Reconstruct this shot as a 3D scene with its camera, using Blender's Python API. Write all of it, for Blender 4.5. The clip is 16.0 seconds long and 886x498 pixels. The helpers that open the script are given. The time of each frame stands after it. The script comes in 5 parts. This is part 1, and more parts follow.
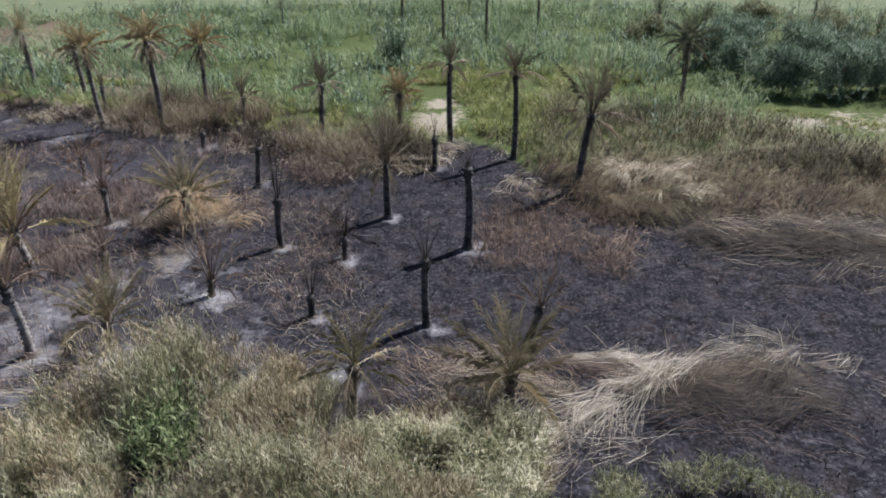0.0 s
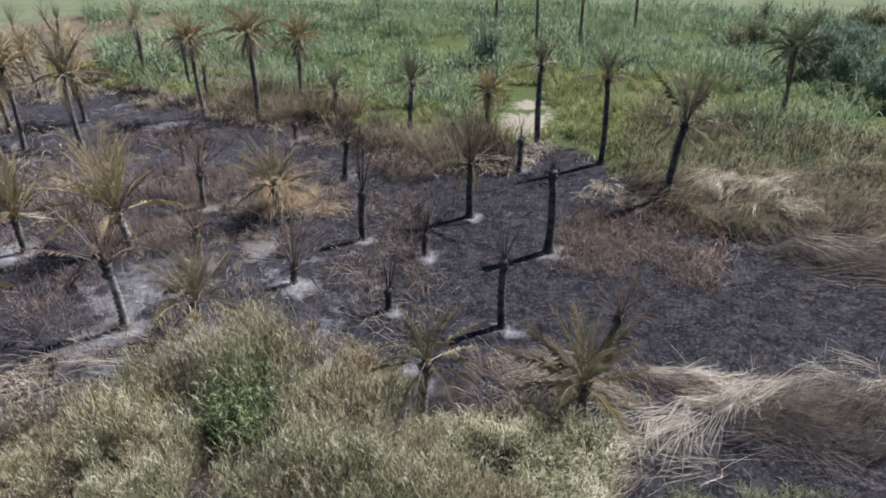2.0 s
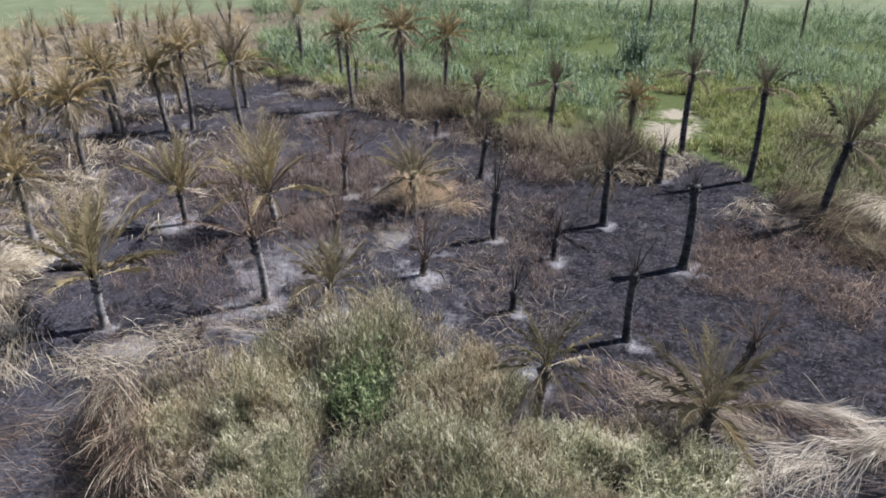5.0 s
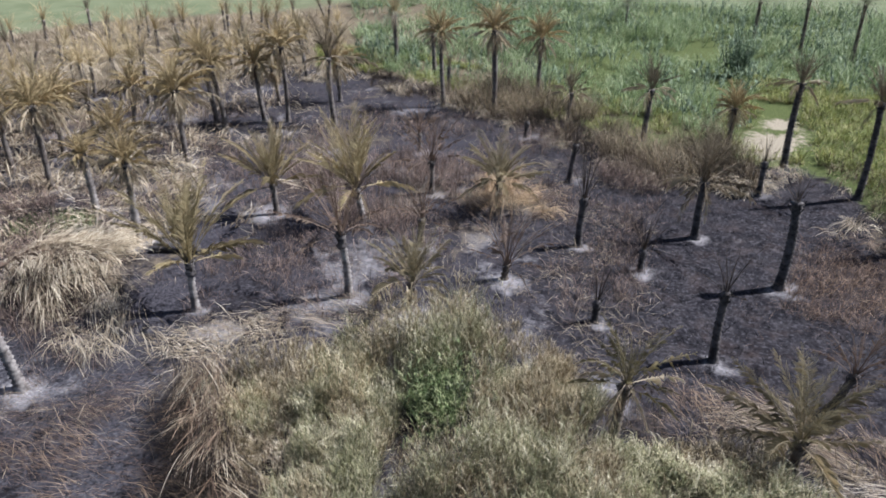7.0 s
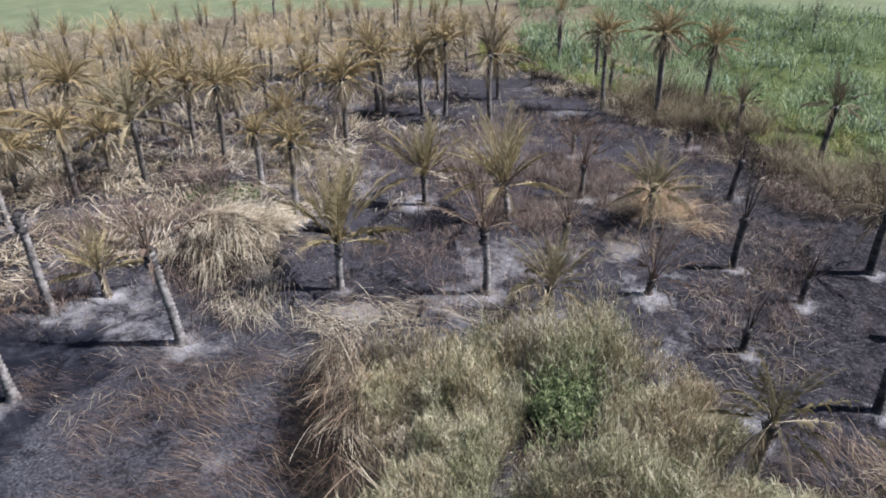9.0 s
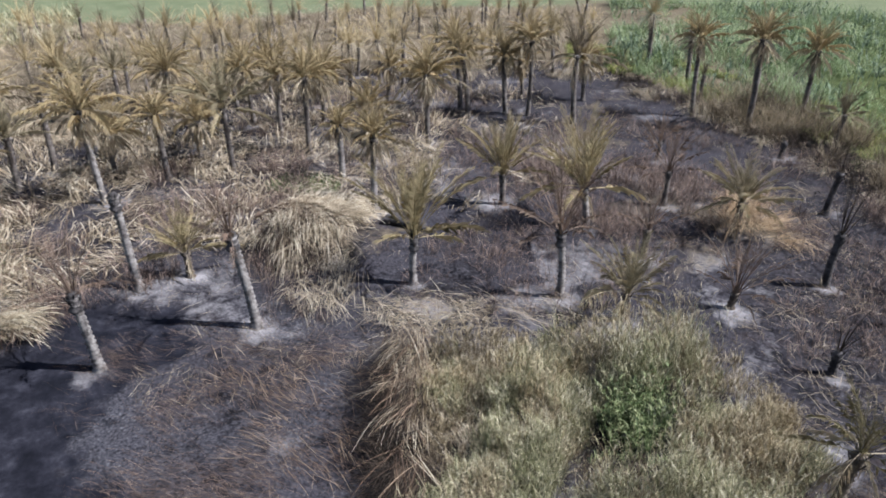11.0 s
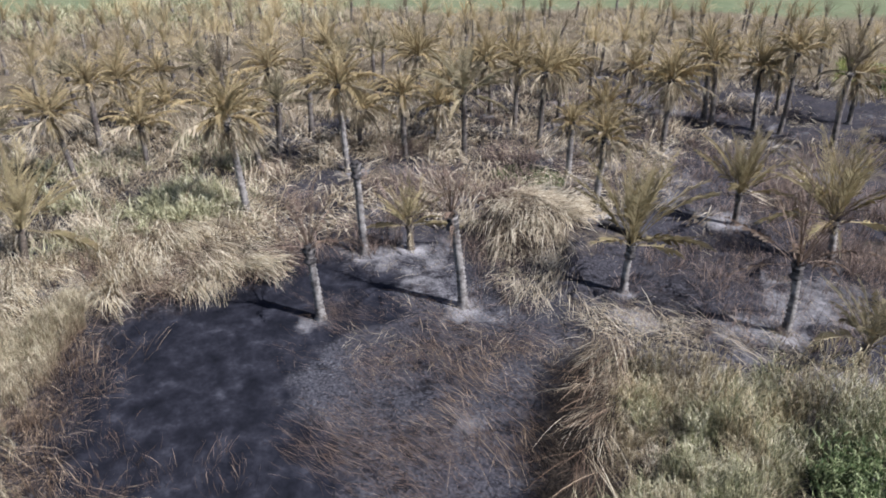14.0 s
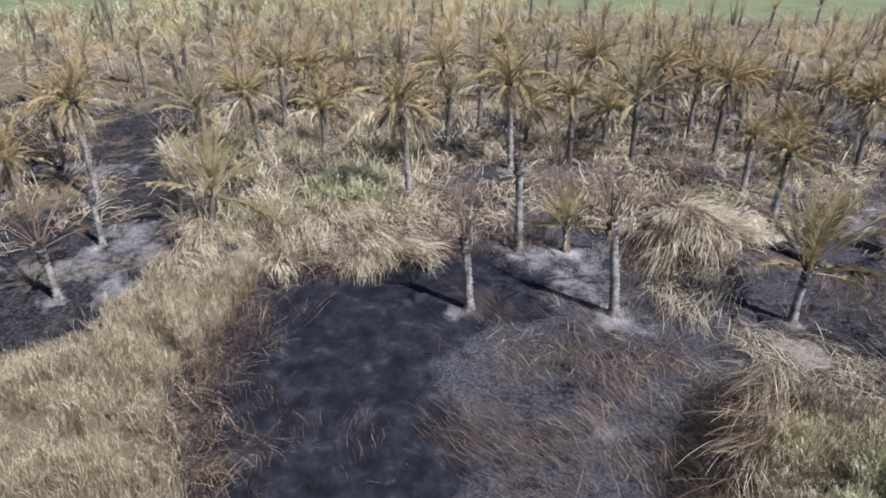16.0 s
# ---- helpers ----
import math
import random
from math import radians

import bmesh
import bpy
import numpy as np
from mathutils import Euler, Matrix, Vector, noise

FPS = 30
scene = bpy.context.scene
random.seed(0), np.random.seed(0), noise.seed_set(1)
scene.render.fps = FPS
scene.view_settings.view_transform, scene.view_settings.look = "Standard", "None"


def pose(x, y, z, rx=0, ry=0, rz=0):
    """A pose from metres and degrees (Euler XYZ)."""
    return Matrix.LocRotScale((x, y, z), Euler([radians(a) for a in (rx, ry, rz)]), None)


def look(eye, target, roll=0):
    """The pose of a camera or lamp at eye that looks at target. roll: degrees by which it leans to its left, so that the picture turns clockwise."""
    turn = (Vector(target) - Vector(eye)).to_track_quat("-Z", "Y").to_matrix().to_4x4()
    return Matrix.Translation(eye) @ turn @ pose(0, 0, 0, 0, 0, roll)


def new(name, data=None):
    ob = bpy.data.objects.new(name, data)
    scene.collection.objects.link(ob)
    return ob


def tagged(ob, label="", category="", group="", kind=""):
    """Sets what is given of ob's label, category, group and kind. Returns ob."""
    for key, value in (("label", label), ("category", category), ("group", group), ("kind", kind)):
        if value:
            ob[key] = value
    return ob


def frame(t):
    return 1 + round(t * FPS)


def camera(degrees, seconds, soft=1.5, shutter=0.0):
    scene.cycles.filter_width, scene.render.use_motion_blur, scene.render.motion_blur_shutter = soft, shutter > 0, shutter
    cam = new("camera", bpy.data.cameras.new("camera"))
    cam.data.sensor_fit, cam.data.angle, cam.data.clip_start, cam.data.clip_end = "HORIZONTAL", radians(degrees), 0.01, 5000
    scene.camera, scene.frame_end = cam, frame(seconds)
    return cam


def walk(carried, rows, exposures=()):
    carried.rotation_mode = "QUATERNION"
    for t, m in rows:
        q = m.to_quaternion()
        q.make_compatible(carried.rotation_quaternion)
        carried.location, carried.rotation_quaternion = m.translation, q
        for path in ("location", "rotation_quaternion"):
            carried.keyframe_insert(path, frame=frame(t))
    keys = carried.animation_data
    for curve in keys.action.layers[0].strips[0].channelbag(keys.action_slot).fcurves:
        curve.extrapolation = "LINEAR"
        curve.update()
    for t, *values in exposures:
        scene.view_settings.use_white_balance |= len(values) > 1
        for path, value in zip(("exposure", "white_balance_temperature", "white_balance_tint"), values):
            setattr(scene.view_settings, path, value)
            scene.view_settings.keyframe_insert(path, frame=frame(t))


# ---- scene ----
# The camera hangs above the grove, drifting a little, and turns to its left.
cam = camera(64.02, 16.0, soft=1.85)
PATH = [  # seconds, place, yaw, pitch, roll
    (0, (-0.06, 0.15, 17.83), -0.19, -27.31, 0.03),
    (0.5, (-0.01, 0.16, 17.82), 1.58, -27.31, 0.02),
    (1, (0.02, 0.15, 17.81), 3.53, -27.30, -0.03),
    (1.5, (0.02, 0.20, 17.80), 5.26, -27.30, -0.06),
    (2, (-0.02, 0.22, 17.79), 7.15, -27.34, -0.07),
    (2.5, (-0.03, 0.23, 17.82), 8.89, -27.37, -0.09),
    (3, (-0.03, 0.12, 17.85), 10.79, -27.29, -0.08),
    (3.5, (-0.01, 0.04, 17.88), 11.92, -27.28, -0.03),
    (4, (-0.03, -0.02, 17.92), 13.06, -27.32, -0.01),
    (4.5, (-0.04, -0.03, 17.95), 15.63, -27.34, 0.03),
    (5, (-0.06, -0.01, 17.96), 18.65, -27.37, 0.07),
    (7.5, (-0.30, 0.27, 18.13), 26.62, -27.62, 0.13),
    (8, (-0.36, 0.31, 18.11), 28.09, -27.62, 0.14),
    (8.5, (-0.39, 0.34, 18.06), 34.00, -27.59, 0.14),
    (9, (-0.36, 0.37, 18.02), 38.87, -27.61, 0.12),
    (11.5, (-0.47, 0.51, 17.84), 47.92, -27.64, 0.08),
    (12, (-0.48, 0.49, 17.79), 51.32, -27.62, 0.05),
    (12.5, (-0.49, 0.48, 17.76), 54.76, -27.60, 0.01),
    (13, (-0.47, 0.45, 17.73), 58.16, -27.63, -0.01),
    (13.5, (-0.47, 0.43, 17.71), 61.54, -27.65, -0.03),
    (14, (-0.44, 0.42, 17.68), 64.98, -27.70, -0.02),
    (14.5, (-0.40, 0.39, 17.63), 68.40, -27.70, -0.02),
    (15, (-0.34, 0.34, 17.56), 71.83, -27.66, -0.00),
    (15.5, (-0.30, 0.27, 17.49), 75.27, -27.56, 0.02),
    (16, (-0.29, 0.25, 17.42), 78.75, -27.44, 0.03),
]
walk(cam, [(t, pose(*place, 90 + pitch, roll, yaw)) for t, place, yaw, pitch, roll in PATH], [(0, 0.73, 6060, 11), (4.5, 0.91, 6060, 12), (9, 0.89, 6060, 12), (12, 0.82, 6060, 11), (16, 0.78, 6060, 12)])

# ---- light ----
SUN_AZ, SUN_EL = 38.0, 50.0
sun_dir = Vector((math.cos(radians(SUN_AZ)) * math.cos(radians(SUN_EL)), math.sin(radians(SUN_AZ)) * math.cos(radians(SUN_EL)), math.sin(radians(SUN_EL))))
world = bpy.data.worlds.new("sky")
scene.world = world
world.use_nodes = True
sky = world.node_tree.nodes.new("ShaderNodeTexSky")
sky.sky_type, sky.sun_disc = "NISHITA", False
sky.sun_elevation, sky.sun_rotation = radians(SUN_EL), radians(90 - SUN_AZ)
background = world.node_tree.nodes["Background"]
background.inputs["Strength"].default_value = 0.052
world.node_tree.links.new(sky.outputs["Color"], background.inputs["Color"])
sun = new("sun", bpy.data.lights.new("sun", "SUN"))
sun.data.energy, sun.data.angle, sun.data.color = 5.0, radians(0.6), (1.0, 0.965, 0.945)
sun.matrix_world = look(sun_dir * 100, (0, 0, 0))


# ---- materials ----
def material(name, rough=0.85):
    m = bpy.data.materials.new(name)
    m.use_nodes = True
    nodes, links = m.node_tree.nodes, m.node_tree.links
    b = nodes["Principled BSDF"]
    b.inputs["Roughness"].default_value = rough
    b.inputs["Specular IOR Level"].default_value = 0.25
    return m, nodes, links, b


def ramp(nodes, stops):
    r = nodes.new("ShaderNodeValToRGB")
    els = r.color_ramp.elements
    while len(els) < len(stops):
        els.new(0.5)
    for e, (p, c) in zip(els, stops):
        e.position, e.color = p, (*c, 1)
    return r


def noise_node(nodes, links, scale, detail=4.0, rough=0.6, kind="Object"):
    co = nodes.new("ShaderNodeTexCoord")
    n = nodes.new("ShaderNodeTexNoise")
    n.inputs["Scale"].default_value, n.inputs["Detail"].default_value, n.inputs["Roughness"].default_value = scale, detail, rough
    links.new(co.outputs[kind], n.inputs["Vector"])
    return n


def mixer(nodes, links, fac, a, b, mode="MIX"):
    m = nodes.new("ShaderNodeMix")
    m.data_type, m.blend_type = "RGBA", mode
    for sock, v in ((m.inputs[0], fac), (m.inputs[6], a), (m.inputs[7], b)):
        if isinstance(v, (int, float)):
            sock.default_value = v
        elif isinstance(v, tuple):
            sock.default_value = (*v, 1)
        else:
            links.new(v, sock)
    return m.outputs[2]


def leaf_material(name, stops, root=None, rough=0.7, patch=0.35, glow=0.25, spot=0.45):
    """Blades: each with a tone of its own, drier patches by place, light let through. root: a browner foot, in places
    darkened for the shade between blades.
    """
    m, nodes, links, b = material(name, rough)
    geo = nodes.new("ShaderNodeNewGeometry")
    add = nodes.new("ShaderNodeMath")
    add.operation = "MULTIPLY_ADD"
    n = noise_node(nodes, links, spot, 3.0)
    n.inputs["Roughness"].default_value = 0.7
    links.new(n.outputs["Fac"], add.inputs[0])
    add.inputs[1].default_value = patch * 3.0
    add.inputs[2].default_value = -patch * 1.5
    tot = nodes.new("ShaderNodeMath")
    links.new(geo.outputs["Random Per Island"], tot.inputs[0])
    links.new(add.outputs[0], tot.inputs[1])
    r = ramp(nodes, stops)
    links.new(tot.outputs[0], r.inputs["Fac"])
    col = r.outputs["Color"]
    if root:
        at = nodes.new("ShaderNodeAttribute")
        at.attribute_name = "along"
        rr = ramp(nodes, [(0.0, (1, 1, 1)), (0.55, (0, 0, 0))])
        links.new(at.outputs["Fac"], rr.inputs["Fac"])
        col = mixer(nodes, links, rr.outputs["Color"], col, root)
    links.new(col, b.inputs["Base Color"])
    tr = nodes.new("ShaderNodeBsdfTranslucent")
    links.new(col, tr.inputs["Color"])
    mix = nodes.new("ShaderNodeMixShader")
    mix.inputs[0].default_value = glow
    links.new(b.outputs[0], mix.inputs[1])
    links.new(tr.outputs[0], mix.inputs[2])
    links.new(mix.outputs[0], nodes["Material Output"].inputs["Surface"])
    return m


def frond_material(name, dark, light, rough=0.7, glow=0.34):
    m, nodes, links, b = material(name, rough)
    info = nodes.new("ShaderNodeObjectInfo")
    geo = nodes.new("ShaderNodeNewGeometry")
    s = nodes.new("ShaderNodeMath")
    s.operation = "MULTIPLY_ADD"
    links.new(geo.outputs["Random Per Island"], s.inputs[0])
    s.inputs[1].default_value = 0.5
    links.new(info.outputs["Random"], s.inputs[2])
    h = nodes.new("ShaderNodeMath")
    h.operation = "MULTIPLY"
    links.new(s.outputs[0], h.inputs[0])
    h.inputs[1].default_value = 0.67
    r = ramp(nodes, [(0.0, dark), (1.0, light)])
    links.new(h.outputs[0], r.inputs["Fac"])
    n = noise_node(nodes, links, 7.0)
    col = mixer(nodes, links, 0.35, r.outputs["Color"], n.outputs["Color"], "MULTIPLY")
    col = mixer(nodes, links, 0.4, r.outputs["Color"], col)
    links.new(col, b.inputs["Base Color"])
    tr = nodes.new("ShaderNodeBsdfTranslucent")
    links.new(col, tr.inputs["Color"])
    mix = nodes.new("ShaderNodeMixShader")
    mix.inputs[0].default_value = glow
    links.new(b.outputs[0], mix.inputs[1])
    links.new(tr.outputs[0], mix.inputs[2])
    links.new(mix.outputs[0], nodes["Material Output"].inputs["Surface"])
    return m


def bark_material(name, dark, light, ash):
    m, nodes, links, b = material(name, 0.9)
    n1, n2 = noise_node(nodes, links, 2.2, 5.0), noise_node(nodes, links, 14.0, 4.0)
    r1 = ramp(nodes, [(0.3, dark), (0.7, light)])
    links.new(n2.outputs["Fac"], r1.inputs["Fac"])
    r2 = ramp(nodes, [(0.42, (0, 0, 0)), (0.62, (1, 1, 1))])
    links.new(n1.outputs["Fac"], r2.inputs["Fac"])
    col = mixer(nodes, links, r2.outputs["Color"], r1.outputs["Color"], ash)
    links.new(col, b.inputs["Base Color"])
    bump = nodes.new("ShaderNodeBump")
    bump.inputs["Strength"].default_value, bump.inputs["Distance"].default_value = 0.6, 0.03
    links.new(n2.outputs["Fac"], bump.inputs["Height"])
    links.new(bump.outputs[0], b.inputs["Normal"])
    return m


def ground_material():
    m, nodes, links, b = material("burnt_ground", 0.95)
    b.inputs["Specular IOR Level"].default_value = 0.05
    fine, mid, big = noise_node(nodes, links, 9.0, 6.0, 0.7), noise_node(nodes, links, 1.6, 6.0, 0.65), noise_node(nodes, links, 0.25, 4.0)
    soil = ramp(nodes, [(0.3, (0.004, 0.0039, 0.0054)), (0.47, (0.014, 0.0134, 0.0168)), (0.6, (0.034, 0.0322, 0.037)), (0.76, (0.115, 0.108, 0.113))])
    mixed = nodes.new("ShaderNodeMath")
    mixed.operation = "MULTIPLY_ADD"
    links.new(fine.outputs["Fac"], mixed.inputs[0])
    mixed.inputs[1].default_value = 0.42
    half = nodes.new("ShaderNodeMath")
    half.operation = "MULTIPLY"
    links.new(mid.outputs["Fac"], half.inputs[0])
    half.inputs[1].default_value = 0.6
    links.new(half.outputs[0], mixed.inputs[2])
    links.new(mixed.outputs[0], soil.inputs["Fac"])
    col = soil.outputs["Color"]
    fleck, blotch = noise_node(nodes, links, 5.5, 5.0, 0.75), noise_node(nodes, links, 0.9, 5.0, 0.7)
    grey = ramp(nodes, [(0.56, (0, 0, 0)), (0.66, (0.5, 0.5, 0.5))])
    links.new(fleck.outputs["Fac"], grey.inputs["Fac"])
    col = mixer(nodes, links, grey.outputs["Color"], col, (0.13, 0.122, 0.128))
    dull = ramp(nodes, [(0.5, (0, 0, 0)), (0.7, (0.32, 0.32, 0.32))])
    links.new(blotch.outputs["Fac"], dull.inputs["Fac"])
    col = mixer(nodes, links, dull.outputs["Color"], col, (0.085, 0.078, 0.082))
    black = ramp(nodes, [(0.3, (0.8, 0.8, 0.8)), (0.42, (0, 0, 0))])
    links.new(fleck.outputs["Fac"], black.inputs["Fac"])
    col = mixer(nodes, links, black.outputs["Color"], col, (0.008, 0.0075, 0.009))

    def layer(attribute, stops, col, sharp=(0.35, 0.65), tex=fine):
        at = nodes.new("ShaderNodeAttribute")
        at.attribute_name = attribute
        add = nodes.new("ShaderNodeMath")
        add.operation = "MULTIPLY_ADD"
        links.new(mid.outputs["Fac"], add.inputs[0])
        add.inputs[1].default_value = 1.1
        links.new(at.outputs["Fac"], add.inputs[2])
        off = nodes.new("ShaderNodeMath")
        off.operation = "SUBTRACT"
        links.new(add.outputs[0], off.inputs[0])
        off.inputs[1].default_value = 0.55
        gate = ramp(nodes, [(sharp[0], (0, 0, 0)), (sharp[1], (1, 1, 1))])
        links.new(off.outputs[0], gate.inputs["Fac"])
        c = ramp(nodes, stops)
        links.new(tex.outputs["Fac"], c.inputs["Fac"])
        return mixer(nodes, links, gate.outputs["Color"], col, c.outputs["Color"])

    tint = ramp(nodes, [(0.5, (0, 0, 0)), (0.7, (0.35, 0.35, 0.35))])
    links.new(noise_node(nodes, links, 0.55, 6.0, 0.75).outputs["Fac"], tint.inputs["Fac"])
    col = mixer(nodes, links, tint.outputs["Color"], col, (0.08, 0.056, 0.046))
    col = layer("dust", [(0.3, (0.016, 0.0155, 0.0205)), (0.55, (0.052, 0.0495, 0.059)), (0.75, (0.165, 0.158, 0.168))], col, (0.15, 1.0))
    col = layer("pall", [(0.32, (0.012, 0.0123, 0.0165)), (0.45, (0.04, 0.0405, 0.049)), (0.56, (0.076, 0.076, 0.088)), (0.7, (0.19, 0.188, 0.204))], col, (0.25, 1.0), fine)
    char = ramp(nodes, [(0.36, (0.6, 0.6, 0.6)), (0.46, (0, 0, 0))])
    links.new(blotch.outputs["Fac"], char.inputs["Fac"])
    col = mixer(nodes, links, char.outputs["Color"], col, (0.006, 0.0057, 0.0068))
    speck = ramp(nodes, [(0.52, (0, 0, 0)), (0.68, (0.6, 0.6, 0.6))])
    links.new(fleck.outputs["Fac"], speck.inputs["Fac"])
    col = mixer(nodes, links, speck.outputs["Color"], col, (0.088, 0.087, 0.102))
    cinder = ramp(nodes, [(0.33, (0.85, 0.85, 0.85)), (0.45, (0, 0, 0))])
    links.new(fleck.outputs["Fac"], cinder.inputs["Fac"])
    col = mixer(nodes, links, cinder.outputs["Color"], col, (0.0045, 0.0042, 0.005))
    col = layer("soot", [(0.3, (0.0068, 0.0074, 0.0105)), (0.46, (0.013, 0.0136, 0.0192)), (0.58, (0.023, 0.0236, 0.0318)), (0.72, (0.052, 0.053, 0.066))], col, (0.36, 0.64), blotch)
    col = layer("ash", [(0.3, (0.14, 0.136, 0.147)), (0.7, (0.43, 0.415, 0.425))], col, (0.26, 1.15))
    col = layer("litter", [(0.3, (0.05, 0.041, 0.03)), (0.7, (0.22, 0.18, 0.125))], col, (0.4, 0.8))
    col = layer("turf", [(0.3, (0.035, 0.05, 0.018)), (0.7, (0.11, 0.13, 0.05))], col, (0.4, 0.7))
    col = layer("field", [(0.3, (0.11, 0.132, 0.074)), (0.7, (0.16, 0.18, 0.108))], col, (0.4, 0.7), big)
    col = layer("sand", [(0.3, (0.2, 0.175, 0.13)), (0.7, (0.34, 0.3, 0.235))], col, (0.45, 0.65))
    links.new(col, b.inputs["Base Color"])
    bump = nodes.new("ShaderNodeBump")
    bump.inputs["Strength"].default_value, bump.inputs["Distance"].default_value = 0.7, 0.08
    links.new(mixed.outputs[0], bump.inputs["Height"])
    links.new(bump.outputs[0], b.inputs["Normal"])
    return m


M_GROUND = ground_material()
# The dark root puts the shade in the bed's gaps into the colour.
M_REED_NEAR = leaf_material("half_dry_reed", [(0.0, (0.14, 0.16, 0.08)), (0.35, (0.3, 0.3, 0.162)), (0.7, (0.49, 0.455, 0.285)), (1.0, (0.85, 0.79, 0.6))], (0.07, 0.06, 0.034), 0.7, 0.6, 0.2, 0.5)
M_BUSH = leaf_material("bush_leaf", [(0.0, (0.014, 0.026, 0.009)), (0.5, (0.075, 0.112, 0.037)), (1.0, (0.36, 0.4, 0.21))], None, 0.6, 0.35, 0.1)
M_REED_GREEN = leaf_material("green_reed", [(0.0, (0.065, 0.098, 0.044)), (0.4, (0.16, 0.23, 0.102)), (0.75, (0.265, 0.34, 0.17)), (1.0, (0.44, 0.49, 0.3))], None, 0.6, 0.55, 0.3, 0.16)
M_SHRUB = leaf_material("blue_green_leaf", [(0.0, (0.055, 0.082, 0.055)), (0.5, (0.15, 0.205, 0.135)), (0.85, (0.26, 0.33, 0.22)), (1.0, (0.38, 0.44, 0.32))], None, 0.7, 0.5, 0.25, 0.4)
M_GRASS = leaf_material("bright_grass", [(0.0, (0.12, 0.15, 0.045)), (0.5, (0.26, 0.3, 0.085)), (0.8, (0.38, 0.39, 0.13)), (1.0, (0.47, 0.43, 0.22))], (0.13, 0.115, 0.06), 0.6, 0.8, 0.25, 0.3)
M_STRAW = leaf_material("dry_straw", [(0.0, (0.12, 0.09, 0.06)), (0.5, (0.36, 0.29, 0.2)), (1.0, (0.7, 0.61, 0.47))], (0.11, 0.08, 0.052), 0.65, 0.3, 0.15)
M_PALE = leaf_material("pale_straw", [(0.0, (0.16, 0.125, 0.085)), (0.45, (0.46, 0.385, 0.27)), (1.0, (0.8, 0.72, 0.57))], (0.15, 0.11, 0.07), 0.65, 0.3, 0.15)
M_TAN = leaf_material("tan_reed", [(0.0, (0.19, 0.175, 0.1)), (0.5, (0.4, 0.34, 0.225)), (1.0, (0.7, 0.63, 0.47))], (0.18, 0.125, 0.085), 0.7, 0.45, 0.15, 0.5)
M_SCORCH = leaf_material("scorched_reed", [(0.0, (0.035, 0.028, 0.022)), (0.5, (0.12, 0.085, 0.05)), (1.0, (0.33, 0.25, 0.15))], (0.03, 0.025, 0.022), 0.75, 0.35, 0.1)
M_RUST = leaf_material("rusty_stem", [(0.0, (0.05, 0.035, 0.029)), (0.6, (0.17, 0.108, 0.078)), (1.0, (0.4, 0.295, 0.22))], (0.06, 0.045, 0.035), 0.75, 0.25, 0.1)
# Its root is darkened too, for the shade low in the bed.
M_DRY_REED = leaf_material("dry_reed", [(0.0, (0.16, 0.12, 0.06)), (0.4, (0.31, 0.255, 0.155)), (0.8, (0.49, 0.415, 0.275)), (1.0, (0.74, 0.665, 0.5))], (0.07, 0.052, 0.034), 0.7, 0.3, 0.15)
M_BROWN_GREEN = leaf_material("browning_reed", [(0.0, (0.055, 0.042, 0.028)), (0.4, (0.138, 0.115, 0.058)), (0.7, (0.192, 0.176, 0.084)), (1.0, (0.42, 0.35, 0.22))], (0.055, 0.042, 0.03), 0.7, 0.7, 0.15, 0.3)
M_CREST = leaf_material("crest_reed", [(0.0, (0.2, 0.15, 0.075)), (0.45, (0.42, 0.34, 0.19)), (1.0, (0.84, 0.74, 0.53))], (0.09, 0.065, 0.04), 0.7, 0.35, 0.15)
M_GOLD = leaf_material("golden_straw", [(0.0, (0.22, 0.165, 0.09)), (0.45, (0.5, 0.42, 0.285)), (1.0, (0.86, 0.785, 0.62))], (0.11, 0.08, 0.052), 0.6, 0.3, 0.15)
M_BLEACH = leaf_material("bleached_straw", [(0.0, (0.2, 0.16, 0.115)), (0.4, (0.5, 0.43, 0.325)), (1.0, (0.88, 0.81, 0.68))], (0.13, 0.1, 0.07), 0.6, 0.3, 0.15)
M_RUST_PALE = leaf_material("rust_tan_stalk", [(0.0, (0.06, 0.041, 0.03)), (0.5, (0.21, 0.14, 0.092)), (1.0, (0.6, 0.465, 0.325))], (0.1, 0.065, 0.045), 0.7, 0.2, 0.1)
# Dark straw, also the colour of painted shade under ridges and in gaps.
M_DARK_STRAW = leaf_material("dark_straw_and_shade", [(0.0, (0.009, 0.0075, 0.0065)), (0.5, (0.028, 0.021, 0.0165)), (1.0, (0.115, 0.085, 0.06))], None, 0.75, 0.3, 0.1)
M_ORANGE = leaf_material("orange_straw", [(0.0, (0.16, 0.1, 0.055)), (0.5, (0.38, 0.265, 0.155)), (1.0, (0.6, 0.47, 0.31))], None, 0.7, 0.2, 0.15)
M_MARGIN = leaf_material("olive_green_reed", [(0.0, (0.085, 0.1, 0.045)), (0.4, (0.2, 0.22, 0.105)), (0.75, (0.3, 0.3, 0.16)), (1.0, (0.46, 0.43, 0.26))], (0.1, 0.09, 0.05), 0.65, 0.6, 0.25, 0.2)
M_GREY_GREEN = leaf_material("grey_green_leaf", [(0.0, (0.12, 0.118, 0.062)), (0.6, (0.37, 0.36, 0.21)), (1.0, (0.68, 0.65, 0.46))], None, 0.6, 0.35)
M_TWIG = leaf_material("mauve_brown_twig", [(0.0, (0.06, 0.045, 0.04)), (0.6, (0.2, 0.14, 0.115)), (1.0, (0.44, 0.34, 0.28))], (0.06, 0.045, 0.04), 0.75, 0.25, 0.1)
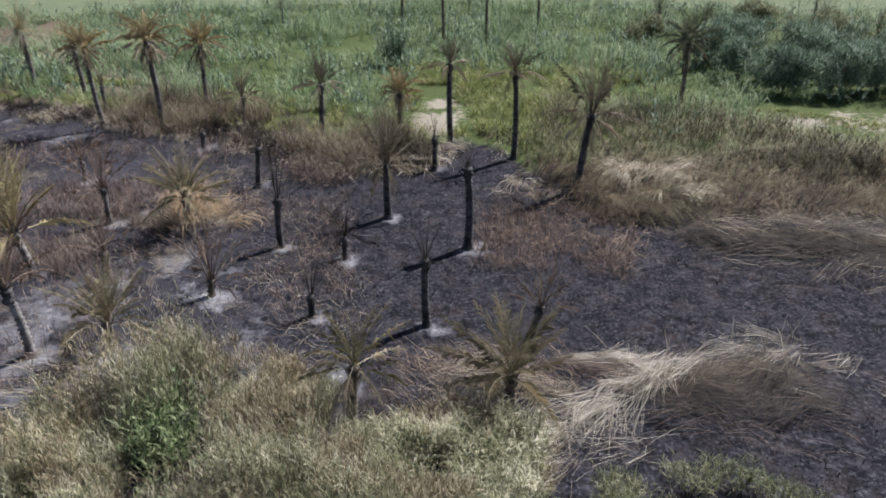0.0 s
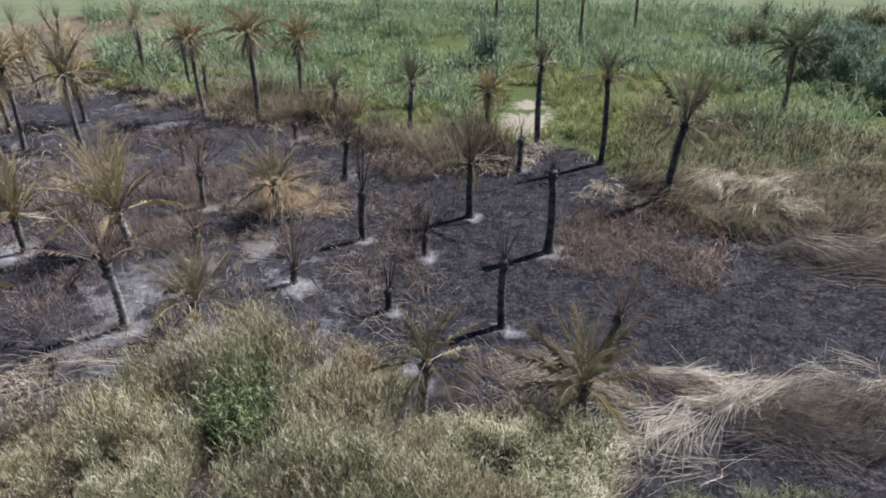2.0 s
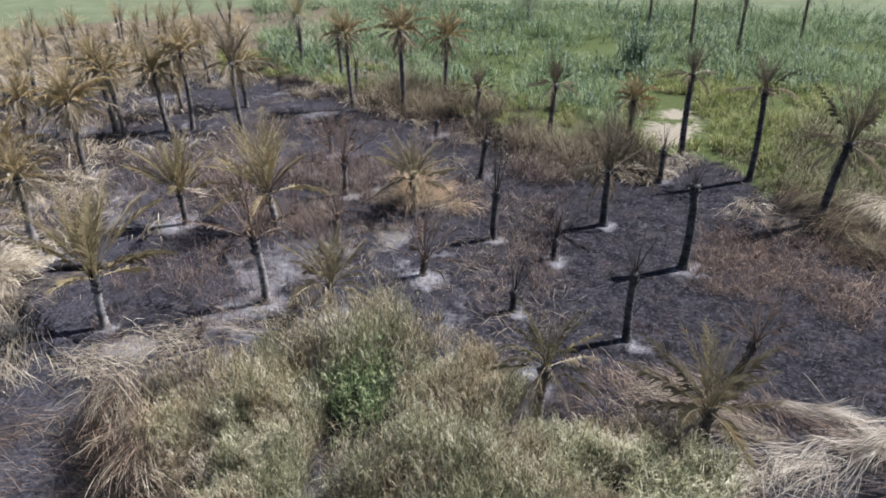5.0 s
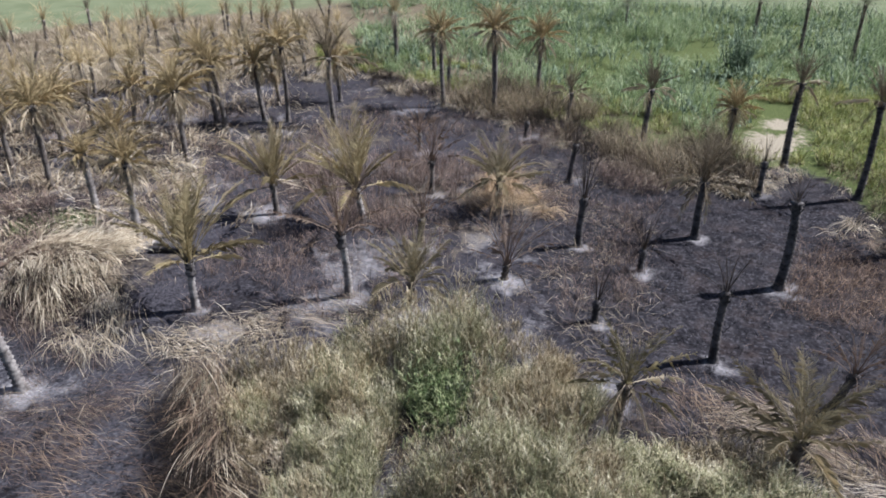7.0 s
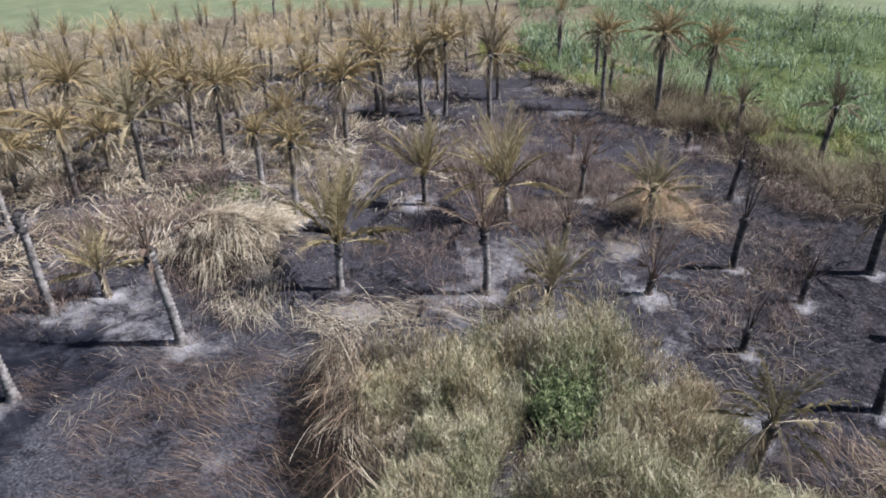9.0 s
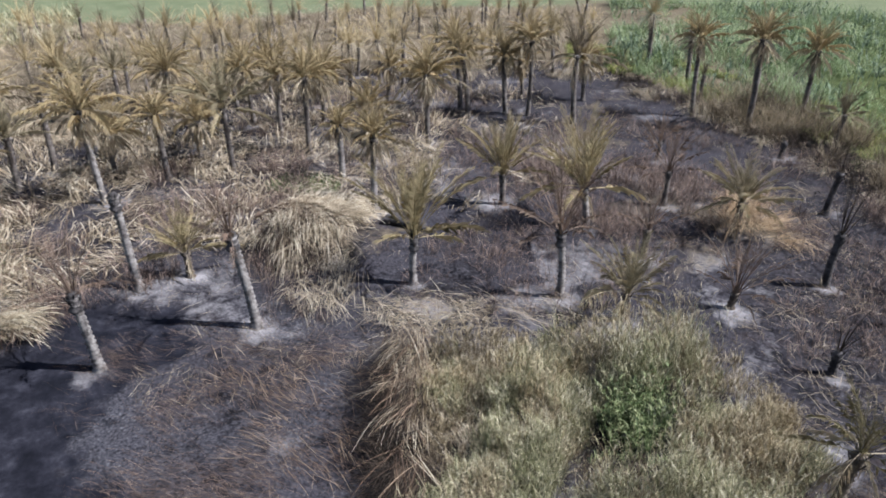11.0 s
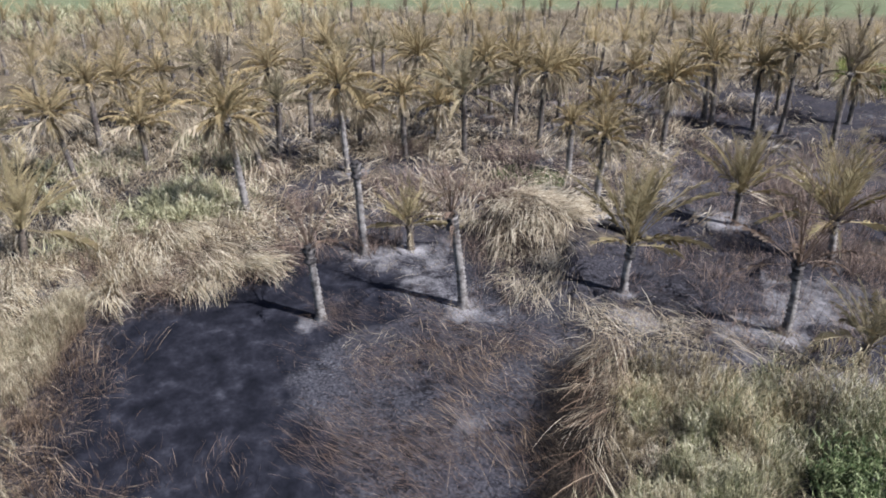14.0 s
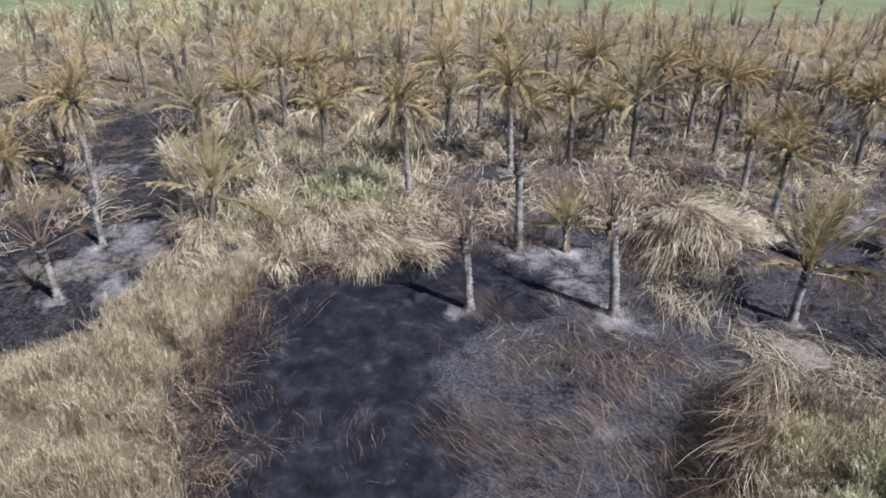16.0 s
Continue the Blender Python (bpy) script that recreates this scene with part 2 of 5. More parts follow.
M_HAZE = leaf_material("singed_reed", [(0.0, (0.07, 0.055, 0.038)), (0.5, (0.17, 0.135, 0.085)), (1.0, (0.4, 0.33, 0.22))], (0.04, 0.032, 0.026), 0.7, 0.5, 0.25, 0.3)
M_CINDER = leaf_material("charred_stubble", [(0.0, (0.008, 0.008, 0.009)), (0.7, (0.036, 0.034, 0.037)), (1.0, (0.09, 0.082, 0.082))], None, 0.85, 0.25, 0.0)
M_FROND = {
    "bare": frond_material("charred_frond", (0.02, 0.018, 0.016), (0.15, 0.115, 0.09)),
    "dark": frond_material("browned_frond", (0.09, 0.074, 0.054), (0.4, 0.33, 0.235)),
    "dry": frond_material("tan_frond", (0.215, 0.17, 0.09), (0.69, 0.56, 0.33)),
    "rust": frond_material("rusty_frond", (0.1, 0.072, 0.058), (0.46, 0.345, 0.265)),
    "skirt": frond_material("brown_green_frond", (0.1, 0.09, 0.05), (0.42, 0.36, 0.21)),
    "olive": frond_material("olive_frond", (0.15, 0.13, 0.08), (0.6, 0.52, 0.345)),
    "brush": frond_material("brown_olive_frond", (0.19, 0.155, 0.085), (0.64, 0.54, 0.32)),
    "green": frond_material("grey_green_frond", (0.08, 0.095, 0.055), (0.38, 0.39, 0.26)),
    "dead": frond_material("dead_hanging_frond", (0.25, 0.2, 0.135), (0.76, 0.67, 0.51)),
}
M_BARK_CHAR_BACKLIT = bark_material("charred_backlit_bark", (0.012, 0.011, 0.011), (0.06, 0.055, 0.055), (0.12, 0.11, 0.11))
M_BARK_ASH_SUNLIT = bark_material("ash_sunlit_bark", (0.045, 0.04, 0.04), (0.19, 0.17, 0.16), (0.35, 0.33, 0.315))
M_BARK_DUSTY = bark_material("dusty_dark_bark", (0.03, 0.026, 0.025), (0.12, 0.1, 0.09), (0.21, 0.19, 0.175))
M_BARK_BROWN = bark_material("brown_bark", (0.03, 0.025, 0.02), (0.13, 0.1, 0.08), (0.2, 0.17, 0.14))


# ---- ground ----
def lattice(ix, iy, seed):
    h = np.sin(ix * 127.1 + iy * 311.7 + seed * 74.7) * 43758.5453
    return h - np.floor(h)


def value_noise(x, y, size, seed):
    """Smooth noise from 0 to 1, with lumps of about that size in metres."""
    x, y = np.asarray(x, float) / size, np.asarray(y, float) / size
    ix, iy = np.floor(x), np.floor(y)
    fx, fy = x - ix, y - iy
    fx, fy = fx * fx * (3 - 2 * fx), fy * fy * (3 - 2 * fy)
    a, b = lattice(ix, iy, seed), lattice(ix + 1, iy, seed)
    c, d = lattice(ix, iy + 1, seed), lattice(ix + 1, iy + 1, seed)
    return (a + (b - a) * fx) * (1 - fy) + (c + (d - c) * fx) * fy


def polar(x, y):
    return np.degrees(np.arctan2(-np.asarray(x), np.asarray(y))), np.hypot(x, y)


def burnt_reach(az):
    """How far out the fire went, by direction."""
    return np.interp(az, [-180, -60, -34, -24, -14, -8, -5, 1, 8, 16, 25, 32, 43, 60, 76, 87, 100, 115, 180], [60, 48, 46, 41.5, 39, 43.5, 49, 51.5, 50, 57, 66, 74, 82, 68, 60, 58, 69, 75, 60])


def oval(x, y, cx, cy, rx, ry, turn=0.0):
    """1 in the middle, 0.5 at the rim, falling on outwards."""
    c, s = math.cos(radians(turn)), math.sin(radians(turn))
    u, v = ((x - cx) * c + (y - cy) * s) / rx, (-(x - cx) * s + (y - cy) * c) / ry
    return np.clip(1 - 0.5 * np.hypot(u, v), 0, 1)


MOUNDS = [  # x, y, half length, half width, turn, height
    (-30.8, 19.4, 3.3, 2.6, 40, 1.35), (11.0, 23.3, 4.2, 1.2, 8, 0.45), (-39.0, 1.5, 5.5, 4.0, 0, 0.5), (-34.2, -1.0, 1.8, 1.4, 70, 0.5), (-35.5, 4.2, 1.8, 1.3, 100, 0.5), (-14.0, 38.5, 2.8, 1.6, 0, 0.6),
    (14.0, 46.0, 4.5, 1.8, 5, 0.5), (25.5, 45.8, 8.0, 2.0, -13, 1.1), (20.5, 35.6, 8.0, 1.8, -12, 0.55)]


def height(x, y):
    x, y = np.asarray(x, float), np.asarray(y, float)
    r = np.hypot(x, y)
    z = 0.16 * (value_noise(x, y, 3.0, 3) - 0.5) + 0.07 * (value_noise(x, y, 0.8, 4) - 0.5)
    for cx, cy, rx, ry, turn, up in MOUNDS:
        z = z + up * np.clip(oval(x, y, cx, cy, rx, ry, turn) * 2 - 1, 0, 1) ** 0.7 * (0.75 + 0.5 * value_noise(x, y, 1.1, 9))
    return z * np.clip((400 - r) / 200, 0, 1)


BASES = []  # places where ash has gathered round a trunk


def ground():
    rings, steps = 215, 440
    r = np.concatenate([[0.5], 4.0 * (700 / 4.0) ** (np.arange(rings - 2) / (rings - 3)), [4000]])
    a = np.arange(steps) * 2 * math.pi / steps
    x, y = -(r[:, None] * np.sin(a)).ravel(), (r[:, None] * np.cos(a)).ravel()
    az, rad = polar(x, y)
    me = bpy.data.meshes.new("ground")
    i, j = np.meshgrid(np.arange(rings - 1), np.arange(steps), indexing="ij")
    k = (j + 1) % steps
    quads = np.stack([i * steps + j, i * steps + k, (i + 1) * steps + k, (i + 1) * steps + j], -1).reshape(-1, 4)
    x, y = np.append(x, 0.0), np.append(y, 0.0)
    az, rad = polar(x, y)
    j = np.arange(steps)
    fan = np.stack([np.full(steps, rings * steps), (j + 1) % steps, j], -1)
    fill_mesh(me, np.stack([x, y, height(x, y)], -1), [quads[:, ::-1], fan[:, ::-1]])
    edge = rad - burnt_reach(az) + 6 * (value_noise(x, y, 6, 11) - 0.5) + 4 * (value_noise(x, y, 1.5, 12) - 0.5)
    outside = np.clip(0.5 + edge / 5, 0, 1)
    right = np.maximum(np.clip((24 - az) / 10, 0, 1), np.clip((az - 130) / 40, 0, 1))
    lump = value_noise(x, y, 5.0, 21) * 0.6 + value_noise(x, y, 1.7, 22) * 0.4
    far = np.clip((rad - np.interp(az, [30, 50, 57, 65, 80, 114], [112, 113, 108, 104, 118, 122])) / 8, 0, 1) * np.clip((az - 30) / 10, 0, 1)
    singed = np.clip((-2 - az) / 3, 0, 1) * np.clip((burnt_reach(az) + np.interp(az, [-12, -7], [15, 6]) + 5 * (value_noise(x, y, 4.0, 24) - 0.5) - rad) / 5, 0, 1) * np.clip((az + 60) / 6, 0, 1)
    turf = np.clip(outside * right, 0, 1) * (1 - singed)
    litter = np.clip(outside * np.maximum(1 - right, 0.6 * singed), 0, 1) * 0.9
    litter = np.maximum(litter, np.clip((lump - 0.42) * 3, 0, 1) * np.clip((az - 42) / 10, 0, 1) * np.clip((rad - 40) / 8, 0, 1) * 0.9)
    for cx, cy, rx, ry, turn, up in MOUNDS:
        litter = np.maximum(litter, oval(x, y, cx, cy, rx * 1.1, ry * 1.1, turn) * 0.85)
    litter = np.maximum(litter, np.clip((32 - rad) / 3, 0, 1) * np.clip((az - np.interp(rad, [17, 24, 31], [106, 103, 97])) / 3, 0, 1) * np.clip((135 - az) / 12, 0, 1))
    near_bed = np.clip((near_reach(az) + 0.5 - rad) / 2, 0, 1) * np.clip((az + 10) / 4, 0, 1) * np.clip((50 - az) / 3, 0, 1)
    litter = litter * np.clip(3.4 - 5.0 * oval(x, y, -55.0, -10.5, 10.0, 6.0, 8), 0, 1)
    litter = np.maximum(litter, near_bed * 0.12)
    litter = np.maximum(litter, np.clip((value_noise(x, y, 3.5, 26) * 0.6 + value_noise(x, y, 1.2, 27) * 0.4 - 0.5) * 3, 0, 0.55) * np.clip((az - 10) / 8, 0, 1) * np.clip((rad - 30) / 6, 0, 1))
    litter = litter * np.clip((rad - 6) / 7, 0, 1) + 0.5 * value_noise(x, y, 2.5, 28) * np.clip((13 - rad) / 7, 0, 1)
    ash = np.clip((value_noise(x, y, 4.5, 31) * 0.6 + value_noise(x, y, 1.4, 32) * 0.5 - 0.62) * 2.2, 0, 0.55) * np.clip((az + 6) / 14, 0.35, 1)
    wx, wy = x + 5 * (value_noise(x, y, 4.0, 139) - 0.5) + 2 * (value_noise(x, y, 1.4, 140) - 0.5), y + 5 * (value_noise(x, y, 4.0, 141) - 0.5) + 2 * (value_noise(x, y, 1.4, 142) - 0.5)
    pall = np.clip(1.2 * oval(wx, wy, -21.0, 9.5, 9.0, 7.5, 0), 0, 0.75) * (0.35 + 0.9 * value_noise(x, y, 2.0, 143) ** 1.2) + 0.25 * (value_noise(x, y, 0.8, 144) - 0.5)
    ragged = value_noise(x, y, 0.7, 33) + 0.5 * value_noise(x, y, 0.3, 34) - 0.5
    heaped = np.zeros_like(ash)
    for bx, by, size in BASES:
        turn = bx * 37 % 180
        heaped = np.maximum(heaped, 1.2 * np.clip(oval(x, y, bx + 0.3, by - 0.2, size * 1.5, size * 0.95, turn) * 2 - 1 - 0.55 * ragged, 0, 1) ** 0.8)
    for cx, cy, rx, ry, strength in ((-27.6, 31.2, 2.4, 1.3, 1.2), (-26.8, 30.2, 1.4, 1.0, 1.0), (-21.0, 19.6, 1.7, 1.1, 1.25), (-17.0, 24.2, 1.6, 1.0, 0.9), (-28.5, 12.0, 3.8, 2.4, 0.55), (-23.6, 40.6, 2.0, 1.2, 0.85), (-29.5, 42.0, 2.2, 1.3, 0.9), (-36.0, 26.8, 2.0, 1.2, 0.9), (-34.0, 24.0, 2.6, 1.1, 0.8), (-43.6, 14.2, 1.4, 0.9, 1.1), (-19.0, 29.0, 2.6, 1.6, 0.65), (-14.5, 24.0, 2.4, 1.5, 0.65), (-3.0, 20.6, 1.4, 0.9, 0.35)):
        ash = np.maximum(ash, strength * np.clip(oval(x, y, cx, cy, rx, ry, 25) * 2 - 1, 0, 1) ** 0.7)
    dust = np.clip((az - 8) / 20, 0.12, 1) * np.clip((84 - az) / 5, 0, 1) * (0.25 + 0.75 * value_noise(x, y, 3.2, 35)) * (1 - outside) * np.clip((rad - 4) / 8, 0.3, 1)
    shore = np.interp(rad, [16, 26, 27.6, 31], [78.6, 78.0, 70.8, 70.0]), np.interp(rad, [17, 20, 26, 31], [102, 100, 97.5, 93.5])
    inner = np.minimum.reduce([(az - shore[0]) * rad * 0.0175, (shore[1] - az) * rad * 0.0175, np.interp(az, [70, 78, 86, 94], [31.0, 32.3, 31.4, 31.0]) - rad, rad - 12])
    inner = inner + 2.6 * (value_noise(x, y, 4.5, 137) - 0.5) + 1.4 * (value_noise(x, y, 1.6, 138) - 0.5)
    soot = np.clip(0.5 + inner / 4.2, 0, 0.95) + 0.3 * (value_noise(x, y, 2.2, 37) - 0.5) + 0.35 * (value_noise(x, y, 0.9, 38) - 0.5)
    sand = np.maximum.reduce([oval(x, y, -0.6, 60, 3.2, 6.5, 0), oval(x, y, 33, 57.0, 6.5, 3.6, 8), oval(x, y, 43, 57.5, 8, 3.4, 0)]) * (0.35 + 1.0 * value_noise(x, y, 1.8, 41))
    for name, w in (("soot", soot - heaped), ("dust", dust), ("pall", np.clip(pall, 0, 1) * (1 - outside)), ("ash", np.maximum(ash * np.clip(1.6 - 2.2 * soot, 0, 1), heaped) * (1 - outside)), ("litter", litter), ("turf", turf), ("field", np.maximum(far, np.clip((rad - 120) / 8, 0, 1))), ("sand", sand)):
        me.attributes.new(name, "FLOAT", "POINT").data.foreach_set("value", w.astype(np.float32))
    me.materials.append(M_GROUND)
    for p in me.polygons:
        p.use_smooth = True
    tagged(new("ground", me), "burnt dark grey earth with patches of white ash", "ground", kind="structure")


def fill_mesh(me, verts, polys, along=None):
    """Puts vertices and arrays of equal-sided faces into a mesh."""
    sizes = np.concatenate([np.full(len(p), p.shape[1]) for p in polys])
    loops = np.concatenate([p.ravel() for p in polys]).astype(np.int32)
    me.vertices.add(len(verts))
    me.vertices.foreach_set("co", np.asarray(verts, np.float32).ravel())
    me.loops.add(len(loops))
    me.loops.foreach_set("vertex_index", loops)
    me.polygons.add(len(sizes))
    me.polygons.foreach_set("loop_start", np.concatenate([[0], np.cumsum(sizes)[:-1]]).astype(np.int32))
    me.polygons.foreach_set("loop_total", sizes.astype(np.int32))
    if along is not None:
        me.attributes.new("along", "FLOAT", "POINT").data.foreach_set("value", np.asarray(along, np.float32))
    me.update(calc_edges=True)
    me.validate()


def near_reach(az):
    """How far out the standing reed bed below the camera goes."""
    return np.interp(az, [-10, -4, 2, 6, 9, 13, 17, 23, 28, 34, 40, 46, 50], [18.0, 17.6, 17.4, 18.0, 20.6, 22.6, 25.3, 25.8, 24.0, 24.0, 24.6, 24.6, 23.5])


# ---- blades ----
rng = np.random.default_rng(7)


def ribbons(base, az, el, bend, length, width, segs=4, side=None):
    """Tapering blades from their roots: az and el are the way that they set out, bend the degrees that they fall on the way."""
    n = len(base)
    az, el, bend = np.radians(az), np.radians(el), np.radians(bend)
    side = np.radians(rng.uniform(0, 360, n)) if side is None else np.radians(side)
    pts = [np.asarray(base, float)]
    for k in range(segs):
        e = el - bend * ((k + 0.5) / segs) ** 1.3
        step = np.stack([np.cos(e) * np.cos(az), np.cos(e) * np.sin(az), np.sin(e)], -1) * (length / segs)[:, None]
        pts.append(pts[-1] + step)
    s = np.stack([np.cos(side), np.sin(side), np.zeros(n)], -1) * width[:, None] * 0.5
    verts, along = [], []
    for k in range(segs):
        w = 1 - (k / segs) ** 2 * 0.75
        verts += [pts[k] - s * w, pts[k] + s * w]
        along += [np.full(n, k / segs)] * 2
    verts.append(pts[segs])
    along.append(np.ones(n))
    m = 2 * segs + 1
    v = np.stack(verts, 1).reshape(-1, 3)
    o = (np.arange(n) * m)[:, None]
    quads = np.concatenate([o + np.array([2 * k, 2 * k + 1, 2 * k + 3, 2 * k + 2]) for k in range(segs - 1)]) if segs > 1 else np.zeros((0, 4), int)
    tris = o + np.array([2 * segs - 2, 2 * segs - 1, 2 * segs])
    return v, quads, tris, np.stack(along, 1).ravel(), pts


def stuff(name, sets, mat, label, category):
    vs, qs, ts, al, o = [], [], [], [], 0
    for v, q, t, a, _ in sets:
        vs.append(v), qs.append(q + o), ts.append(t + o), al.append(a)
        o += len(v)
    me = bpy.data.meshes.new(name)
    fill_mesh(me, np.concatenate(vs), [p for p in (np.concatenate(qs), np.concatenate(ts)) if len(p)], np.concatenate(al))
    me.materials.append(mat)
    return tagged(new(name, me), label, category, kind="stuff")


def scatter(n, az0, az1, r0, r1, clump=0.0, size=2.0, seed=1):
    """Places between two directions and two reaches (numbers, or functions of the direction), thinned out in lumps."""
    xs, ys = [], []
    got = 0
    while got < n:
        az = rng.uniform(az0, az1, n * 2)
        a = r0(az) if callable(r0) else np.full(n * 2, float(r0))
        b = r1(az) if callable(r1) else np.full(n * 2, float(r1))
        r = np.sqrt(rng.uniform(0, 1, n * 2) * (b * b - a * a) + a * a)
        x, y = -r * np.sin(np.radians(az)), r * np.cos(np.radians(az))
        keep = value_noise(x, y, size, seed) * 0.7 + value_noise(x, y, size * 0.35, seed + 1) * 0.3 > clump
        xs.append(x[keep]), ys.append(y[keep])
        got += int(keep.sum())
    x, y = np.concatenate(xs)[:n], np.concatenate(ys)[:n]
    return np.stack([x, y, height(x, y) - 0.03], -1)


def within(n, cx, cy, rx, ry, turn=0.0):
    """Places in an oval."""
    u = np.sqrt(rng.uniform(0, 1, n))
    t = rng.uniform(0, 2 * math.pi, n)
    px, py = u * np.cos(t) * rx, u * np.sin(t) * ry
    c, s = math.cos(radians(turn)), math.sin(radians(turn))
    x, y = cx + px * c - py * s, cy + px * s + py * c
    return np.stack([x, y, height(x, y)], -1)


def U(a, b, n):
    return rng.uniform(a, b, n)


def reeds(pts, tall, leaves=6, lean=8, leaf=0.55, wide=0.035, plume=0.5, wind=None, segs=3, rise=(35, 86), fall=(10, 110)):
    """Standing reeds: a stem, long leaves that arch off it, and for some a tuft at the tip."""
    n = len(pts)
    h = tall * U(0.5, 1.15, n)
    az = U(0, 360, n) if wind is None else rng.normal(wind, 35, n)
    el = 90 - np.abs(rng.normal(0, lean, n))
    stem = ribbons(pts, az, el, U(2, 25, n), h, np.full(n, wide * 0.6), 4)
    sets = [stem]
    nodes = np.stack(stem[4], 1)
    for k in range(leaves):
        f = np.clip(U(0.2, 1.0, n), 0, 0.999) * 4
        i = f.astype(int)
        w = (f - i)[:, None]
        p = nodes[np.arange(n), i] * (1 - w) + nodes[np.arange(n), i + 1] * w
        la = U(0, 360, n)
        sets.append(ribbons(p, la, U(*rise, n), U(*fall, n), leaf * U(0.6, 1.3, n), wide * U(0.7, 1.3, n), segs, la + 90 + U(-35, 35, n)))
    m = rng.uniform(0, 1, n) < plume
    if m.any():
        p = nodes[m, 3]
        for k in range(3):
            sets.append(ribbons(p, U(0, 360, m.sum()), U(60, 88, m.sum()), U(20, 80, m.sum()), 0.5 * U(0.7, 1.2, m.sum()), wide * 1.6 * U(0.7, 1.2, m.sum()), 2))
    return sets


def tufts(pts, long, per=6, el=(45, 88), bend=(20, 90), wide=0.05, segs=3, wind=None, spread=60):
    """Clumps of arching blades from one root."""
    sets = []
    n = len(pts)
    for k in range(per):
        p = pts + np.stack([rng.normal(0, 0.12, n), rng.normal(0, 0.12, n), np.zeros(n)], -1)
        az = U(0, 360, n) if wind is None else rng.normal(wind, spread, n)
        sets.append(ribbons(p, az, U(*el, n), U(*bend, n), long * U(0.5, 1.15, n), wide * U(0.6, 1.3, n), segs, az + 90 + U(-40, 40, n)))
    return sets


def fallen(pts, long, wind, spread, lift, el=(0, 25), bend=(5, 40), wide=0.035, segs=5):
    """Flattened stalks lying over one another."""
    n = len(pts)
    p = pts + np.stack([np.zeros(n), np.zeros(n), U(0.02, 1.0, n) ** 1.5 * lift], -1)
    az = rng.normal(wind, spread, n)
    return ribbons(p, az, U(*el, n), U(*bend, n), long * U(0.45, 1.15, n), wide * U(0.6, 1.4, n), segs, az + 90 + U(-30, 30, n))


def comb(p, way, sway, size, seed):
    """The way in which stalks lie, turning smoothly over the ground."""
    return way + sway * 2 * (value_noise(p[:, 0], p[:, 1], size, seed) - 0.5) + rng.normal(0, 9, len(p))


def sheaves(centres, per, long, az, el=(5, 35), bend=(20, 70), tight=11, root=0.22, wide=0.035, segs=5):
    """Bundles of stalks, each bundle falling its own way."""
    n = len(centres)
    az = np.broadcast_to(az, n)
    e, b, l = U(*el, n), U(*bend, n), long * U(0.6, 1.15, n)
    rep = lambda v: np.repeat(v, per, 0)
    k = n * per
    p = rep(centres) + np.stack([rng.normal(0, root, k), rng.normal(0, root, k), np.abs(rng.normal(0, root * 0.5, k))], -1)
    a = rep(az) + rng.normal(0, tight, k)
    return ribbons(p, a, rep(e) + rng.normal(0, tight * 0.6, k), rep(b) + rng.normal(0, 12, k), rep(l) * U(0.6, 1.1, k), wide * U(0.6, 1.3, k), segs, a + 90 + U(-35, 35, k))


# ---- palms ----
FROND_FORM = {  # leaflets kept, droop of the rib, spread of the leaflets, their length, half width, sag, pairs, bare foot of the rib
    "bare": (0.12, 28, 0.6, 0.1, 0.0026, 0.3, 30, 0.3),
    "dark": (0.6, 34, 1.0, 0.13, 0.0014, 0.7, 44, 0.25),
    "dry": (0.85, 70, 1.1, 0.14, 0.0017, 0.9, 48, 0.18),
    "rust": (0.32, 38, 0.9, 0.11, 0.0013, 0.7, 44, 0.4),
    "olive": (0.8, 44, 1.0, 0.16, 0.0014, 0.5, 52, 0.22),
    "brush": (0.8, 36, 0.9, 0.17, 0.0012, 0.4, 54, 0.25),
    "skirt": (0.6, 42, 1.0, 0.13, 0.0015, 0.7, 40, 0.25),
    "green": (1.0, 76, 1.1, 0.15, 0.0022, 0.7, 46, 0.15),
    "dead": (0.6, 60, 0.8, 0.14, 0.0019, 1.0, 40, 0.25),
}


